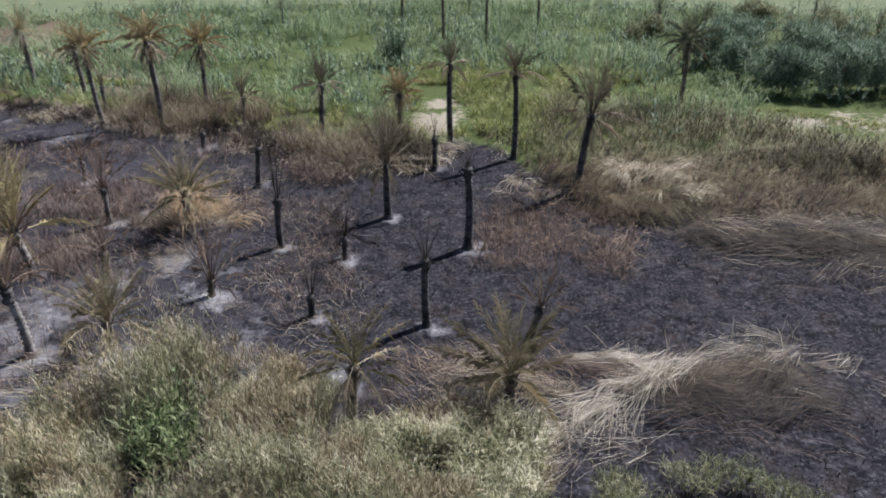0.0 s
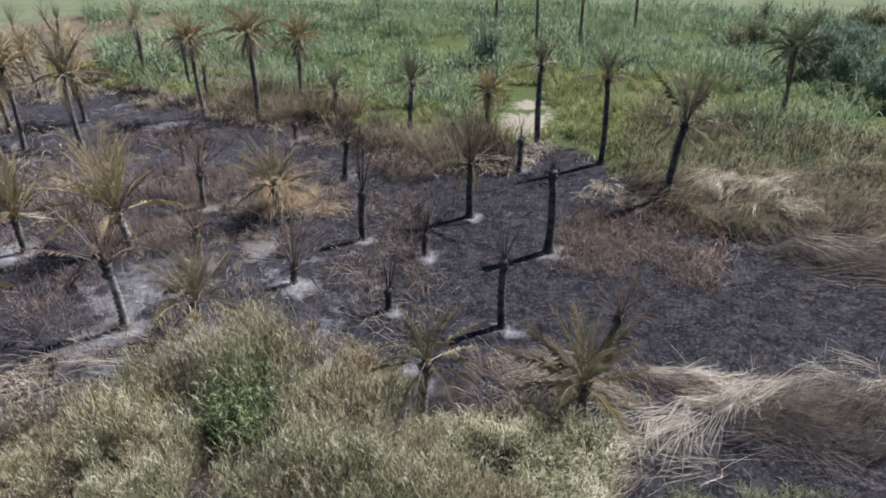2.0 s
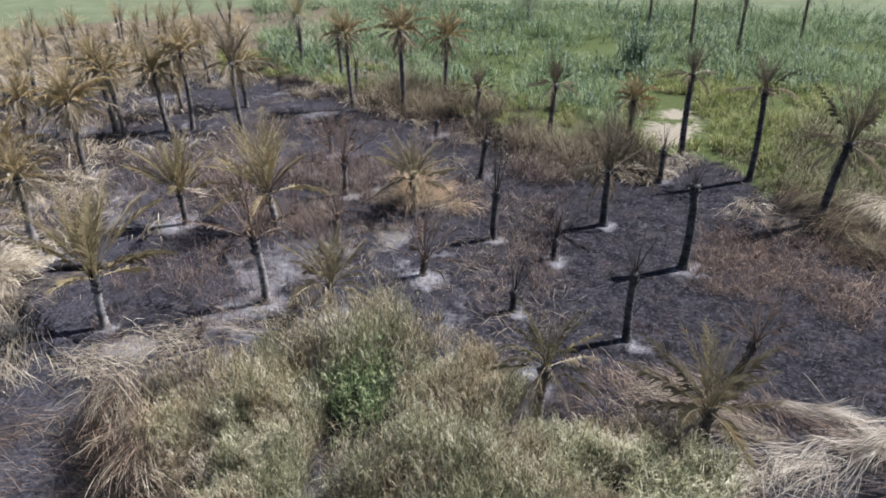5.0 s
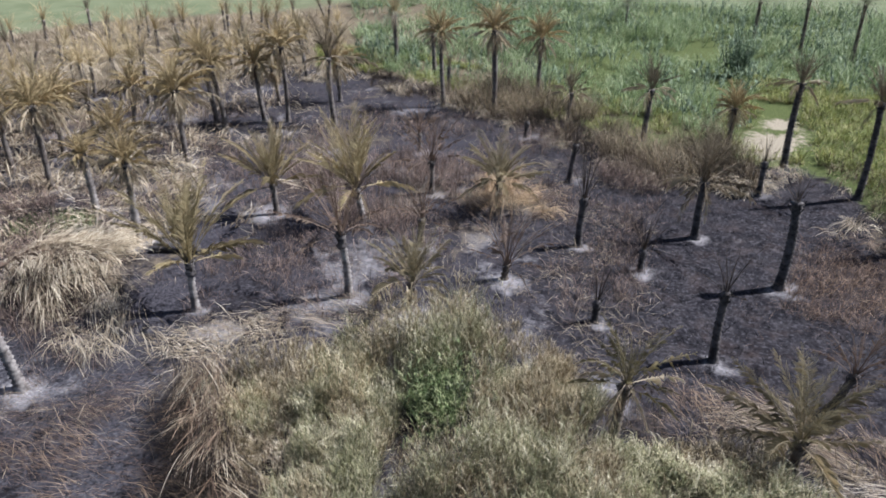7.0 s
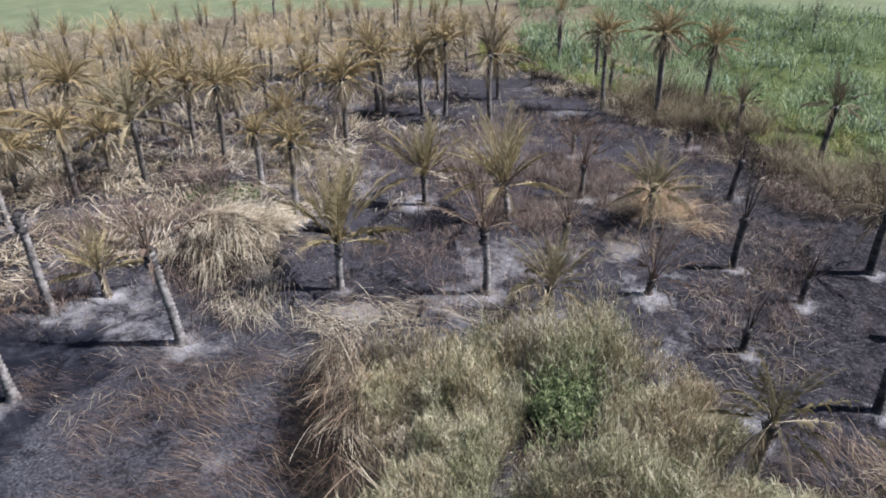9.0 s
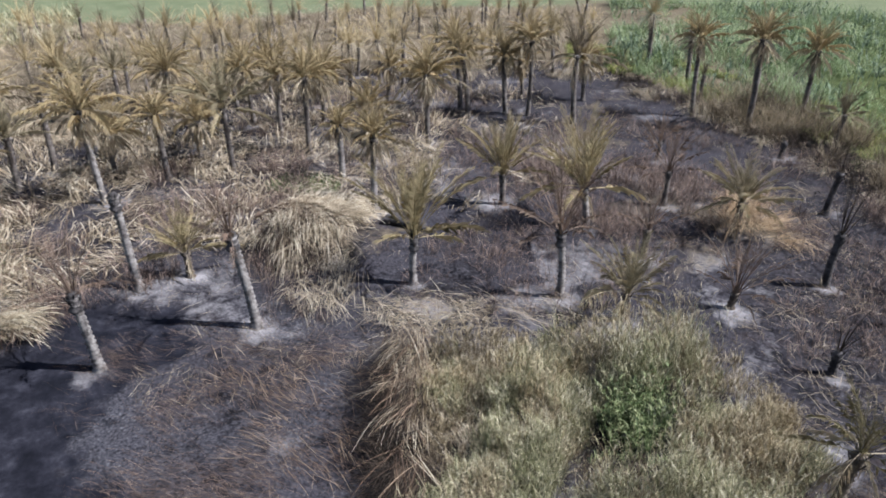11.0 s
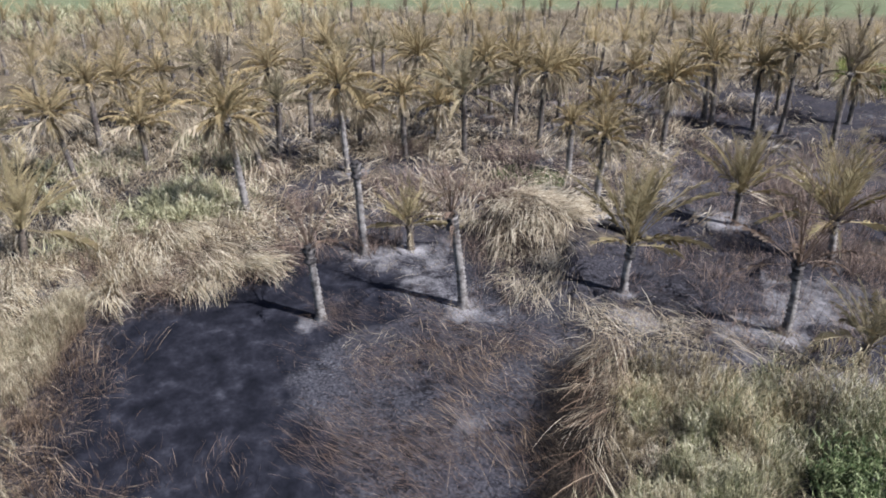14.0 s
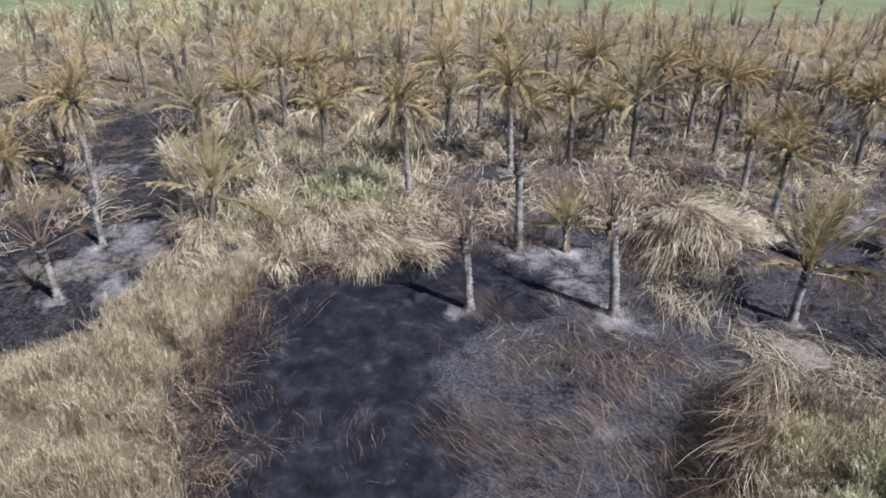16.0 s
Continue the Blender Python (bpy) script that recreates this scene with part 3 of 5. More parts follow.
def frond_mesh(kind, el, variant, coarse=False):
    """A leaf one metre long: an arching midrib with leaflets, as ragged as its kind."""
    r = random.Random(f"{kind}{el}{variant}")
    keep, droop, stiff, leaflet, half, sag, count, bare = FROND_FORM[kind]
    n = 6 if coarse else 9
    if coarse:
        count, half = 19, half * 2.8
    droop *= (0.65 + 0.7 * r.random()) * (1.0 if el > 0 else 0.5) * (0.55 if el > 80 else 0.8 if el > 70 else 1.0)
    along, sag = (1.5, sag * 0.4) if el > 60 else (1.0, sag)
    bm = bmesh.new()
    pts, p = [], Vector((0.03, 0, 0))
    wob = r.uniform(-0.3, 0.3)
    for k in range(n):
        s = k / (n - 1)
        pts.append(p.copy())
        ang = radians(el - droop * s ** 1.25)
        yaw = wob * s * s * 2
        p = p + Vector((math.cos(ang) * math.cos(yaw), math.cos(ang) * math.sin(yaw), math.sin(ang))) / (n - 1)
    rows = []
    for k, q in enumerate(pts):
        t = (pts[min(k + 1, n - 1)] - pts[max(k - 1, 0)]).normalized()
        side = t.cross(Vector((0, 0, 1)))
        side = side.normalized() if side.length > 0.05 else Vector((0, 1, 0))
        up = side.cross(t)
        w = 0.009 * (1 - 0.88 * k / (n - 1))
        rows.append([bm.verts.new(q + side * w), bm.verts.new(q - side * w), bm.verts.new(q + up * w)])
        if k:
            for a in range(3):
                bm.faces.new((rows[k - 1][a], rows[k - 1][(a + 1) % 3], rows[k][(a + 1) % 3], rows[k][a]))
    for i in range(count):
        s = bare + (0.99 - bare) * (i + r.uniform(-0.4, 0.4)) / (count - 1)
        f = min(max(s, 0.1), 1.0) * (n - 1)
        k = min(int(f), n - 2)
        q = pts[k].lerp(pts[k + 1], f - k)
        t = (pts[k + 1] - pts[k]).normalized()
        side = t.cross(Vector((0, 0, 1)))
        side = side.normalized() if side.length > 0.05 else Vector((0, 1, 0))
        up = side.cross(t)
        for sg in (-1, 1):
            if r.random() > keep:
                continue
            ln = (leaflet * math.sin(math.pi * min(1, 0.25 + 0.7 * s)) + 0.03) * r.uniform(0.5, 1.2)
            d = (t * along * r.uniform(0.6, 1.3) + side * sg * r.uniform(0.4, 1.1) * stiff + up * r.uniform(-0.15, 0.4)).normalized()
            mid = q + d * ln * 0.55
            tip = q + d * ln + Vector((0, 0, -ln * r.uniform(0.1, 1.0) * sag))
            ww = d.cross(up + Vector((0, 0, 0.01))).normalized() * half * r.uniform(0.7, 1.2)
            z = bm.verts.new(tip)
            if coarse:
                bm.faces.new((bm.verts.new(q + ww), bm.verts.new(q - ww), z))
            else:
                a, b, c = bm.verts.new(q), bm.verts.new(mid + ww), bm.verts.new(mid - ww)
                bm.faces.new((a, b, z)), bm.faces.new((a, z, c))
    me = bpy.data.meshes.new("frond")
    bm.to_mesh(me)
    bm.free()
    me.materials.append(M_FROND[kind])
    return me


FRONDS = {}


def frond_of(kind, el, variant):
    key = kind, el, variant
    if key not in FRONDS:
        FRONDS[key] = frond_mesh(*key)
    return FRONDS[key]


ELEVATIONS = (86, 76, 64, 48, 28, 4, -30, -66)
CROWNS = {  # how many leaves stand at each of those slopes; the last two hang dead
    "bare": (5, 5, 3, 1, 1, 0, 0, 0),
    "dark": (12, 10, 5, 1, 2, 5, 3, 2),
    "dry": (9, 10, 9, 6, 5, 6, 10, 17),
    "rust": (7, 8, 7, 4, 2, 1, 0, 0),
    "olive": (6, 8, 8, 6, 4, 3, 1, 1),
    "brush": (10, 11, 9, 4, 2, 1, 1, 0),
    "skirt": (7, 6, 5, 3, 3, 4, 3, 2),
    "green": (5, 6, 7, 7, 6, 5, 4, 3),
}
LABELS = {
    "bare": "charred palm trunk with a few burnt bare leaf ribs",
    "dark": "burnt date palm with a ragged browned crown",
    "dry": "scorched date palm with a dry tan drooping crown",
    "rust": "burnt young palm with thin rust-brown upright fronds",
    "olive": "half-burnt palm with yellowed olive fronds and dead lower leaves",
    "skirt": "half-burnt palm with sparse olive fronds and a pale dead skirt",
    "brush": "young scorched palm with feathery upright brown-olive fronds",
    "green": "living date palm with a grey-green crown among reeds",
}


def trunk_mesh(tall, dx, dy, thick, seed, mat, sides=12, step=0.075):
    """A tapering stem, scaly with old leaf bases, swollen at foot and head."""
    r = random.Random(seed)
    rings = max(5, int(tall / step))
    me = bpy.data.meshes.new("trunk")
    k = np.arange(rings + 1)
    s = k / rings
    rad = thick * 0.5 * (1.05 - 0.22 * s + 0.55 * np.exp(-s * tall / 0.22) + 0.4 * np.exp(-(1 - s) * tall / 0.35))
    bow = r.uniform(-0.05, 0.05) * tall
    cx, cy = dx * s ** 1.35 + bow * np.sin(math.pi * s) * 0.5, dy * s ** 1.35
    a = (np.arange(sides) + 0.25 * (k[:, None] // 2 % 2)) * 2 * math.pi / sides
    saw = 1 + 0.42 * (k[:, None] % 2 - 0.5) + 0.1 * ((k[:, None] // 2 + np.arange(sides)[None, :]) % 2 - 0.5) + np.array([[r.uniform(-0.07, 0.07) for _ in range(sides)] for _ in k])
    x, y = cx[:, None] + np.cos(a) * rad[:, None] * saw, cy[:, None] + np.sin(a) * rad[:, None] * saw
    z = np.repeat((s * tall - 0.12 * (1 - s))[:, None], sides, 1)
    v = np.concatenate([np.stack([x, y, z], -1).reshape(-1, 3), [[cx[-1], cy[-1], tall + 0.12]]])
    i, j = np.meshgrid(np.arange(rings), np.arange(sides), indexing="ij")
    q = np.stack([i * sides + j, i * sides + (j + 1) % sides, (i + 1) * sides + (j + 1) % sides, (i + 1) * sides + j], -1).reshape(-1, 4)
    cap = np.stack([rings * sides + np.arange(sides), rings * sides + (np.arange(sides) + 1) % sides, np.full(sides, len(v) - 1)], -1)
    fill_mesh(me, v, [q, cap])
    me.materials.append(mat)
    return me


def stub_mesh(thick):
    """The cut or burnt foot of an old leaf."""
    bm = bmesh.new()
    ring = []
    for x, z, w in ((0.0, -0.05, 0.07), (0.12, 0.1, 0.055), (0.2, 0.3, 0.03)):
        ring.append([bm.verts.new((thick * 0.35 + x, w, z)), bm.verts.new((thick * 0.35 + x, -w, z)), bm.verts.new((thick * 0.35 + x + 0.04, 0, z - 0.02))])
    for a, b in zip(ring, ring[1:]):
        for i in range(3):
            bm.faces.new((a[i], a[(i + 1) % 3], b[(i + 1) % 3], b[i]))
    bm.faces.new(ring[-1])
    me = bpy.data.meshes.new("leaf_base")
    bm.to_mesh(me)
    bm.free()
    me.materials.append(M_BARK_CHAR_BACKLIT)
    return me


def crown_plan(kind, r):
    """Where the leaves of one crown stand: slope, share of the full length, pose at the head."""
    turn, out = r.uniform(0, 360), []
    for el, count in zip(ELEVATIONS, CROWNS[kind]):
        for i in range(max(0, count + r.choice((-1, 0, 0, 1)) if count else 0)):
            turn += 137.5 + r.uniform(-25, 25)
            size = r.uniform(0.6, 1.08) * (0.7 if el < 0 else 1.0)
            out.append((el, size, pose(0, 0, r.uniform(-0.15, 0.12), r.uniform(-10, 10), r.uniform(-10, 10), turn)))
    return out


FAR_CROWNS = {}


def crown_of(kind, variant):
    """A whole far crown in one mesh, one metre long in its leaves."""
    if (kind, variant) not in FAR_CROWNS:
        r = random.Random(f"crown{kind}{variant}")
        me = bpy.data.meshes.new("crown")
        bm = bmesh.new()
        for el, size, m in crown_plan(kind, r):
            style = "dead" if (el < 0 or el < 10 and kind in ("dark", "dry", "skirt")) and kind != "bare" else kind
            key = style, el, -1 - r.randrange(2)
            if key not in FRONDS:
                FRONDS[key] = frond_mesh(*key, coarse=True)
            start = len(bm.verts)
            faces = len(bm.faces)
            bm.from_mesh(FRONDS[key])
            bm.verts.ensure_lookup_table()
            bm.faces.ensure_lookup_table()
            bmesh.ops.transform(bm, matrix=m @ Matrix.Diagonal((size, size, size, 1)), verts=bm.verts[start:])
            for f in bm.faces[faces:]:
                f.material_index = 1 if style == "dead" else 0
        bm.to_mesh(me)
        bm.free()
        me.materials.append(M_FROND[kind])
        me.materials.append(M_FROND["dead"])
        FAR_CROWNS[kind, variant] = me
    return FAR_CROWNS[kind, variant]


STUB = stub_mesh(0.4)
PALM_COUNT = [0]


def palm(kind, x, y, tall, dx, dy, long, thick=0.0, ash=True):
    PALM_COUNT[0] += 1
    seed = PALM_COUNT[0]
    r = random.Random(seed * 31)
    z = float(height(x, y))
    az, rad = polar(x, y)
    thing = new("date_palm")
    thing.empty_display_size = 0.3
    thing.matrix_world = pose(x, y, z)
    tagged(thing, LABELS[kind], "palm tree", "date palms of the grove")
    thick = thick or (0.29 + 0.02 * min(tall, 5)) * r.uniform(0.9, 1.12) * (1.05 if az < 14 and tall > 3 else 1.0)
    # Bark colour by direction holds the backlight and sun, besides char and ash.
    bark = M_BARK_BROWN if rad < 24 and az < 14 else M_BARK_CHAR_BACKLIT if az < 14 or kind == "bare" and az < 60 else (M_BARK_ASH_SUNLIT if az > 33 and tall > 2.3 and rad < 46 else M_BARK_DUSTY if rad > 40 else M_BARK_BROWN)
    if kind == "green":
        bark = M_BARK_BROWN
    trunk = new("trunk", trunk_mesh(tall, dx, dy, thick, seed, bark, *((12, 0.11) if rad < 62 else (8, 0.16))))
    trunk.parent = thing
    top = Vector((dx, dy, tall))
    lean = Matrix.Translation(top) @ Euler((-dy / tall * 0.6, dx / tall * 0.6, 0)).to_matrix().to_4x4()
    turn = r.uniform(0, 360)
    if rad > 66:
        crown = new("crown", crown_of(kind, r.randrange(4)))
        crown.parent = thing
        crown.matrix_basis = lean @ pose(0, 0, 0, 0, 0, turn) @ Matrix.Diagonal((long, long, long, 1))
    else:
        for el, size, m in crown_plan(kind, r):
            style = "dead" if (el < 0 or el < 10 and kind in ("dark", "dry", "skirt")) and kind != "bare" else kind
            ob = new("frond", frond_of(style, el, r.randrange(3)))
            ob.parent = thing
            ob.matrix_basis = lean @ m @ Matrix.Diagonal((size * long, size * long, size * long, 1))
    if rad < 62 and bark is M_BARK_ASH_SUNLIT:
        head = new("charred_head", trunk_mesh(0.75, 0, 0, thick * 0.92, seed, M_BARK_CHAR_BACKLIT, 12, 0.11))
        head.parent = thing
        head.matrix_basis = lean @ pose(0, 0, -0.6)
        tagged(head, "blackened head of the trunk")
    if rad < 62:
        for i in range(7):
            ob = new("leaf_base", STUB)
            ob.parent = thing
            ob.matrix_basis = lean @ pose(0, 0, -0.08 - 0.07 * i, 0, 0, i * 137.5) @ Matrix.Diagonal((thick / 0.42, thick / 0.42, 1, 1))
    if ash and kind != "green":
        BASES.append((x, y, r.uniform(0.7, 1.5) * (1.0 if az > 46 or r.random() < 0.4 else 0.75)))
    return thing


palm("bare", -0.7, 27.2, 3.4, -0.04, -0.00, 2.3)
palm("bare", 1.4, 34.8, 4.6, -0.08, 0.00, 1.8)
palm("bare", -8.9, 35.0, 2.9, 0.11, 0.03, 3.6)
palm("dark", -3.2, 38.7, 3.4, -0.01, -0.00, 3.5)
palm("bare", -0.5, 46.8, 2.3, 0.01, 0.00, 2.2)
palm("dark", 5.2, 48.8, 6.2, -0.14, 0.01, 2.7)
palm("dark", 8.9, 43.2, 5.0, 0.46, -0.10, 3.9)
palm("dark", 0.7, 53.0, 5.9, -0.08, 0.00, 2.4)
palm("dry", -3.3, 54.6, 3.3, 0.04, 0.00, 2.3)
palm("dark", -9.5, 54.6, 4.0, 0.17, 0.03, 2.8)
palm("bare", -12.1, 43.7, 2.6, 0.26, 0.07, 2.3)
palm("bare", -5.2, 33.6, 1.2, 0.07, 0.01, 2.5)
palm("bare", -6.0, 27.9, 1.1, 0.01, 0.00, 2.5)
palm("skirt", -3.2, 19.9, 3.1, 0.14, 0.02, 2.6)
palm("rust", 3.8, 26.0, 1.7, 0.41, -0.06, 2.5, ash=False)
palm("olive", 2.6, 21.6, 1.4, -0.02, 0.00, 3.3, ash=False)
palm("olive", -14.5, 36.9, 2.1, 0.07, 0.03, 3.3)
palm("rust", -16.8, 31.3, 1.6, 0.05, 0.03, 2.8)
palm("rust", -19.6, 38.1, 2.2, 0.04, 0.02, 3.4)
palm("rust", -24.0, 44.8, 1.4, 0.02, 0.01, 2.6)
palm("rust", -11.2, 29.7, 0.8, 0.10, 0.04, 3.4)
palm("rust", -17.4, 24.8, 3.4, -0.14, -0.10, 4.0)
palm("olive", -14.3, 25.2, 1.4, 0.17, 0.10, 3.2)
palm("bare", -18.0, 51.4, 1.2, 0.09, 0.03, 0.6)
palm("dry", -20.8, 62.2, 5.6, 0.11, 0.04, 3.0)
palm("dry", -22.6, 55.9, 7.0, -0.09, -0.04, 3.0)
palm("dry", -25.9, 63.8, 4.6, -0.02, -0.01, 2.8)
palm("dry", -27.5, 56.2, 6.4, -0.20, -0.10, 2.5)
palm("dry", -33.3, 65.9, 5.0, -0.20, -0.10, 3.0)
palm("dry", -39.6, 69.1, 5.4, -0.08, -0.04, 3.2)
palm("dark", -29.3, 61.0, 2.3, 0.01, 0.01, 1.9)
palm("dark", -16.1, 56.5, 2.5, 0.08, 0.02, 2.7)
palm("green", 5.4, 88.0, 6.5, 0.01, -0.00, 3.1)
palm("green", 13.1, 99.2, 5.7, -0.07, 0.01, 3.5)
palm("green", 0.3, 92.4, 6.2, -0.15, 0.00, 3.3)
palm("green", -5.3, 101.1, 4.4, 0.03, 0.00, 3.1)
palm("green", -22.2, 103.2, 2.5, 0.02, 0.00, 3.3)
palm("green", 21.0, 61.4, 5.8, 0.00, -0.00, 3.5)
palm("green", 25.6, 75.0, 3.7, -0.32, 0.11, 3.2)
palm("green", 28.6, 96.2, 3.1, -0.20, 0.06, 3.6)
palm("green", 38.9, 93.1, 3.5, 0.32, -0.13, 4.1)
palm("green", 52.3, 103.2, 3.4, -0.03, 0.02, 4.6)
palm("brush", -23.3, 20.7, 2.6, 0.05, 0.05, 4.6)
palm("brush", -26.7, 31.2, 1.9, -0.03, -0.03, 3.9)
palm("dry", -31.3, 24.8, 4.7, 0.10, 0.12, 2.4)
palm("dry", -36.5, 26.3, 3.7, -0.01, -0.01, 1.9)
palm("dry", -38.1, 35.6, 5.2, -0.05, -0.05, 3.3)
palm("dry", -42.6, 27.9, 5.6, 0.06, 0.09, 2.8)
palm("dry", -47.5, 28.7, 4.6, 0.06, 0.10, 2.5)
palm("olive", -43.3, 22.1, 4.5, -0.05, -0.09, 4.3)
palm("dry", -60.1, 25.8, 3.4, -0.09, -0.22, 3.6)
palm("dry", -50.1, 24.2, 3.6, -0.03, -0.05, 2.6)
palm("dry", -42.4, 43.5, 5.5, -0.33, -0.32, 2.8)
palm("dry", -40.4, 42.3, 5.2, -0.34, -0.33, 2.4)
palm("dry", -39.0, 45.5, 4.8, -0.23, -0.19, 2.7)
palm("dry", -37.3, 46.4, 6.2, 0.01, 0.01, 3.0)
palm("dark", -33.3, 47.4, 5.5, -0.12, -0.08, 4.0)
palm("dry", -42.4, 62.2, 2.1, -0.20, -0.14, 2.7)
palm("dry", -51.2, 68.7, 2.2, -0.08, -0.06, 2.7)
palm("green", -39.7, 69.5, 5.2, -0.32, -0.18, 3.2)
palm("dry", -47.0, 39.2, 3.6, 0.15, 0.18, 2.5)
palm("dry", -58.2, 44.7, 2.9, 0.13, 0.17, 2.7)
palm("dry", -62.5, 45.9, 2.3, 0.17, 0.23, 2.8)
palm("dry", -60.4, 33.4, 2.6, 0.03, 0.06, 2.5)
palm("brush", -21.1, 32.2, 2.4, -0.27, -0.18, 4.6)
palm("bare", -32.2, 10.7, 5.0, -0.07, -0.21, 1.0)
palm("dry", -43.9, 13.6, 5.8, -0.07, -0.24, 3.4)
palm("rust", -25.4, 13.1, 4.7, -0.24, -0.48, 2.9)
palm("rust", -27.1, 6.8, 3.6, -0.06, -0.25, 3.2)
palm("brush", -31.7, 13.1, 1.4, -0.01, -0.02, 2.8)
palm("dry", -39.4, 6.0, 6.0, -0.06, -0.45, 3.5)
palm("dry", -46.2, 8.3, 3.5, -0.10, -0.60, 3.1)
palm("dry", -49.3, -3.0, 4.6, 0.04, -0.58, 3.2)
palm("dry", -56.0, -1.4, 4.7, -0.00, 0.14, 2.5)
palm("dry", -62.6, 1.7, 1.5, -0.01, -0.22, 3.1)
palm("brush", -38.4, -5.5, 2.0, -0.04, 0.26, 4.8)
palm("olive", -54.1, -7.9, 2.2, -0.05, 0.33, 3.8)
palm("dry", -44.1, -12.8, 6.0, 0.03, -0.12, 3.0)
palm("bare", -37.2, -11.1, 3.2, 0.01, -0.02, 0.7)
palm("rust", -31.7, -11.9, 2.7, 0.05, -0.14, 3.7)
palm("dry", -77.2, -11.6, 2.3, -0.04, 0.26, 3.5)
palm("dry", -73.5, -16.1, 2.9, 0.09, -0.42, 3.0)
palm("dry", -57.8, 24.7, 3.9, 0.06, 0.13, 3.1)

for px, py, tall, long in ((40.5, 85.0, 2.6, 4.0), (45.5, 88.0, 2.8, 4.2), (52.0, 87.0, 2.6, 4.0), (33.0, 92.0, 2.8, 3.6)):
    palm("green", px, py, tall, 0.2, 0.1, long)


# ---- the far grove ----
def burnt_patch(x, y):
    """A bare burnt stretch in the dry grove."""
    return oval(x, y, -55.0, -10.5, 10.0, 6.0, 8)


def far_palms():
    r = random.Random(5)
    taken = [(bx, by) for bx, by, _ in BASES]
    made = 0
    for _ in range(3000):
        az, rad = r.uniform(34, 114), math.sqrt(r.uniform(48 ** 2, 116 ** 2))
        if az < 46 and rad < 64 or rad > np.interp(az, [34, 50, 57, 65, 80, 114], [110, 111, 106, 101, 114, 116]) or (az > 90 and r.random() < 0.55):
            continue
        x, y = -rad * math.sin(radians(az)), rad * math.cos(radians(az))
        if min(math.hypot(x - a, y - b) for a, b in taken) < 3.3 or burnt_patch(x, y) > 0.5:
            continue
        taken.append((x, y))
        kind = r.choice(("dry", "dry", "dry", "dark", "olive"))
        palm(kind, x, y, r.uniform(2.0, 4.8) if rad < 78 else r.uniform(1.2, 2.8), r.uniform(-0.4, 0.4), r.uniform(-0.4, 0.4), r.uniform(2.3, 3.3), ash=made % 5 < 2)
        made += 1
        if made >= 240:
            break


far_palms()
ground()

# ---- reeds, grass and straw ----
# The standing bed below the camera: olive reeds, and tan dry ones in drifts between them.
def bed_height(p):
    az, rad = polar(p[:, 0], p[:, 1])
    tall = np.interp(az, [-3, 6, 10, 13, 17, 24, 30, 38, 49], [1.3, 1.6, 2.4, 3.4, 3.9, 3.9, 3.0, 2.6, 2.4])
    lump = value_noise(p[:, 0], p[:, 1], 2.6, 55) * 0.6 + value_noise(p[:, 0], p[:, 1], 0.9, 56) * 0.4
    return tall * (0.05 + 1.75 * lump ** 1.25)


def outside_bush(p):
    p = p[np.maximum(oval(p[:, 0], p[:, 1], -2.9, 20.6, 1.4, 1.3), oval(p[:, 0], p[:, 1], -2.0, 23.2, 2.8, 2.2)) < 0.5]
    return p[np.maximum(oval(p[:, 0], p[:, 1], -9.4, 18.4, 1.3, 1.6), oval(p[:, 0], p[:, 1], -8.6, 16.9, 1.6, 2.0, -20)) < 0.5]


p = outside_bush(scatter(8800, 4, 49, 12.5, near_reach, 0.55, 1.5, 51))
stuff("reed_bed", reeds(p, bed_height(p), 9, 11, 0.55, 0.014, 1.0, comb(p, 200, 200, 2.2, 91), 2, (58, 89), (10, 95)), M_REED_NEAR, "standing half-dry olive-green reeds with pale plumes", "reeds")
p = outside_bush(scatter(7500, -3, 48, 12.5, near_reach, 0.55, 1.6, 151))
az = polar(p[:, 0], p[:, 1])[0]
p = p[(az < 20) | (az > 29) | (rng.uniform(0, 1, len(p)) < 0.75)]
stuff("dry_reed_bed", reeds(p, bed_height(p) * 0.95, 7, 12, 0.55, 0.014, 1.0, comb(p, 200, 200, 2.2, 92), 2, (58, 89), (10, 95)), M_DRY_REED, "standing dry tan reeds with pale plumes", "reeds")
p = outside_bush(scatter(1500, 13, 48, lambda az: near_reach(az) - 4.2, near_reach, 0.5, 2.2, 155))
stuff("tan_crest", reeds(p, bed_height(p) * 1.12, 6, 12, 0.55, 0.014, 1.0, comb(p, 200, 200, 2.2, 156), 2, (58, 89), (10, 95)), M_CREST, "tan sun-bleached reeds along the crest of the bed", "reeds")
p = scatter(900, 40, 49.5, 18.5, 24.2, 0.4, 1.6, 353)
stuff("blond_reeds", reeds(p, 1.6 * (0.4 + 0.9 * value_noise(p[:, 0], p[:, 1], 1.2, 354)), 5, 10, 0.36, 0.014, 1.0, segs=2), M_PALE, "blond dry reeds at the corner of the bed", "reeds")
p = outside_bush(scatter(2900, -10, 9, 13, lambda az: near_reach(az) + np.interp(az, [-10, -4, 4, 9], [2.6, 2.6, 2.0, 0]), 0.36, 1.6, 53))
stuff("weeds", reeds(p, 1.3, 7, 20, 0.6, 0.019, 0.7, comb(p, 200, 200, 2.0, 93), 2, (45, 88), (50, 130)), M_REED_NEAR, "sparse yellowed weeds on burnt earth", "weeds")
p = outside_bush(scatter(1000, -12, 8, 17.0, lambda az: np.interp(az, [-12, -8, -4, 0, 4, 8], [23.0, 22.6, 22.0, 21.4, 20.2, 18.6]), 0.42, 1.6, 58))
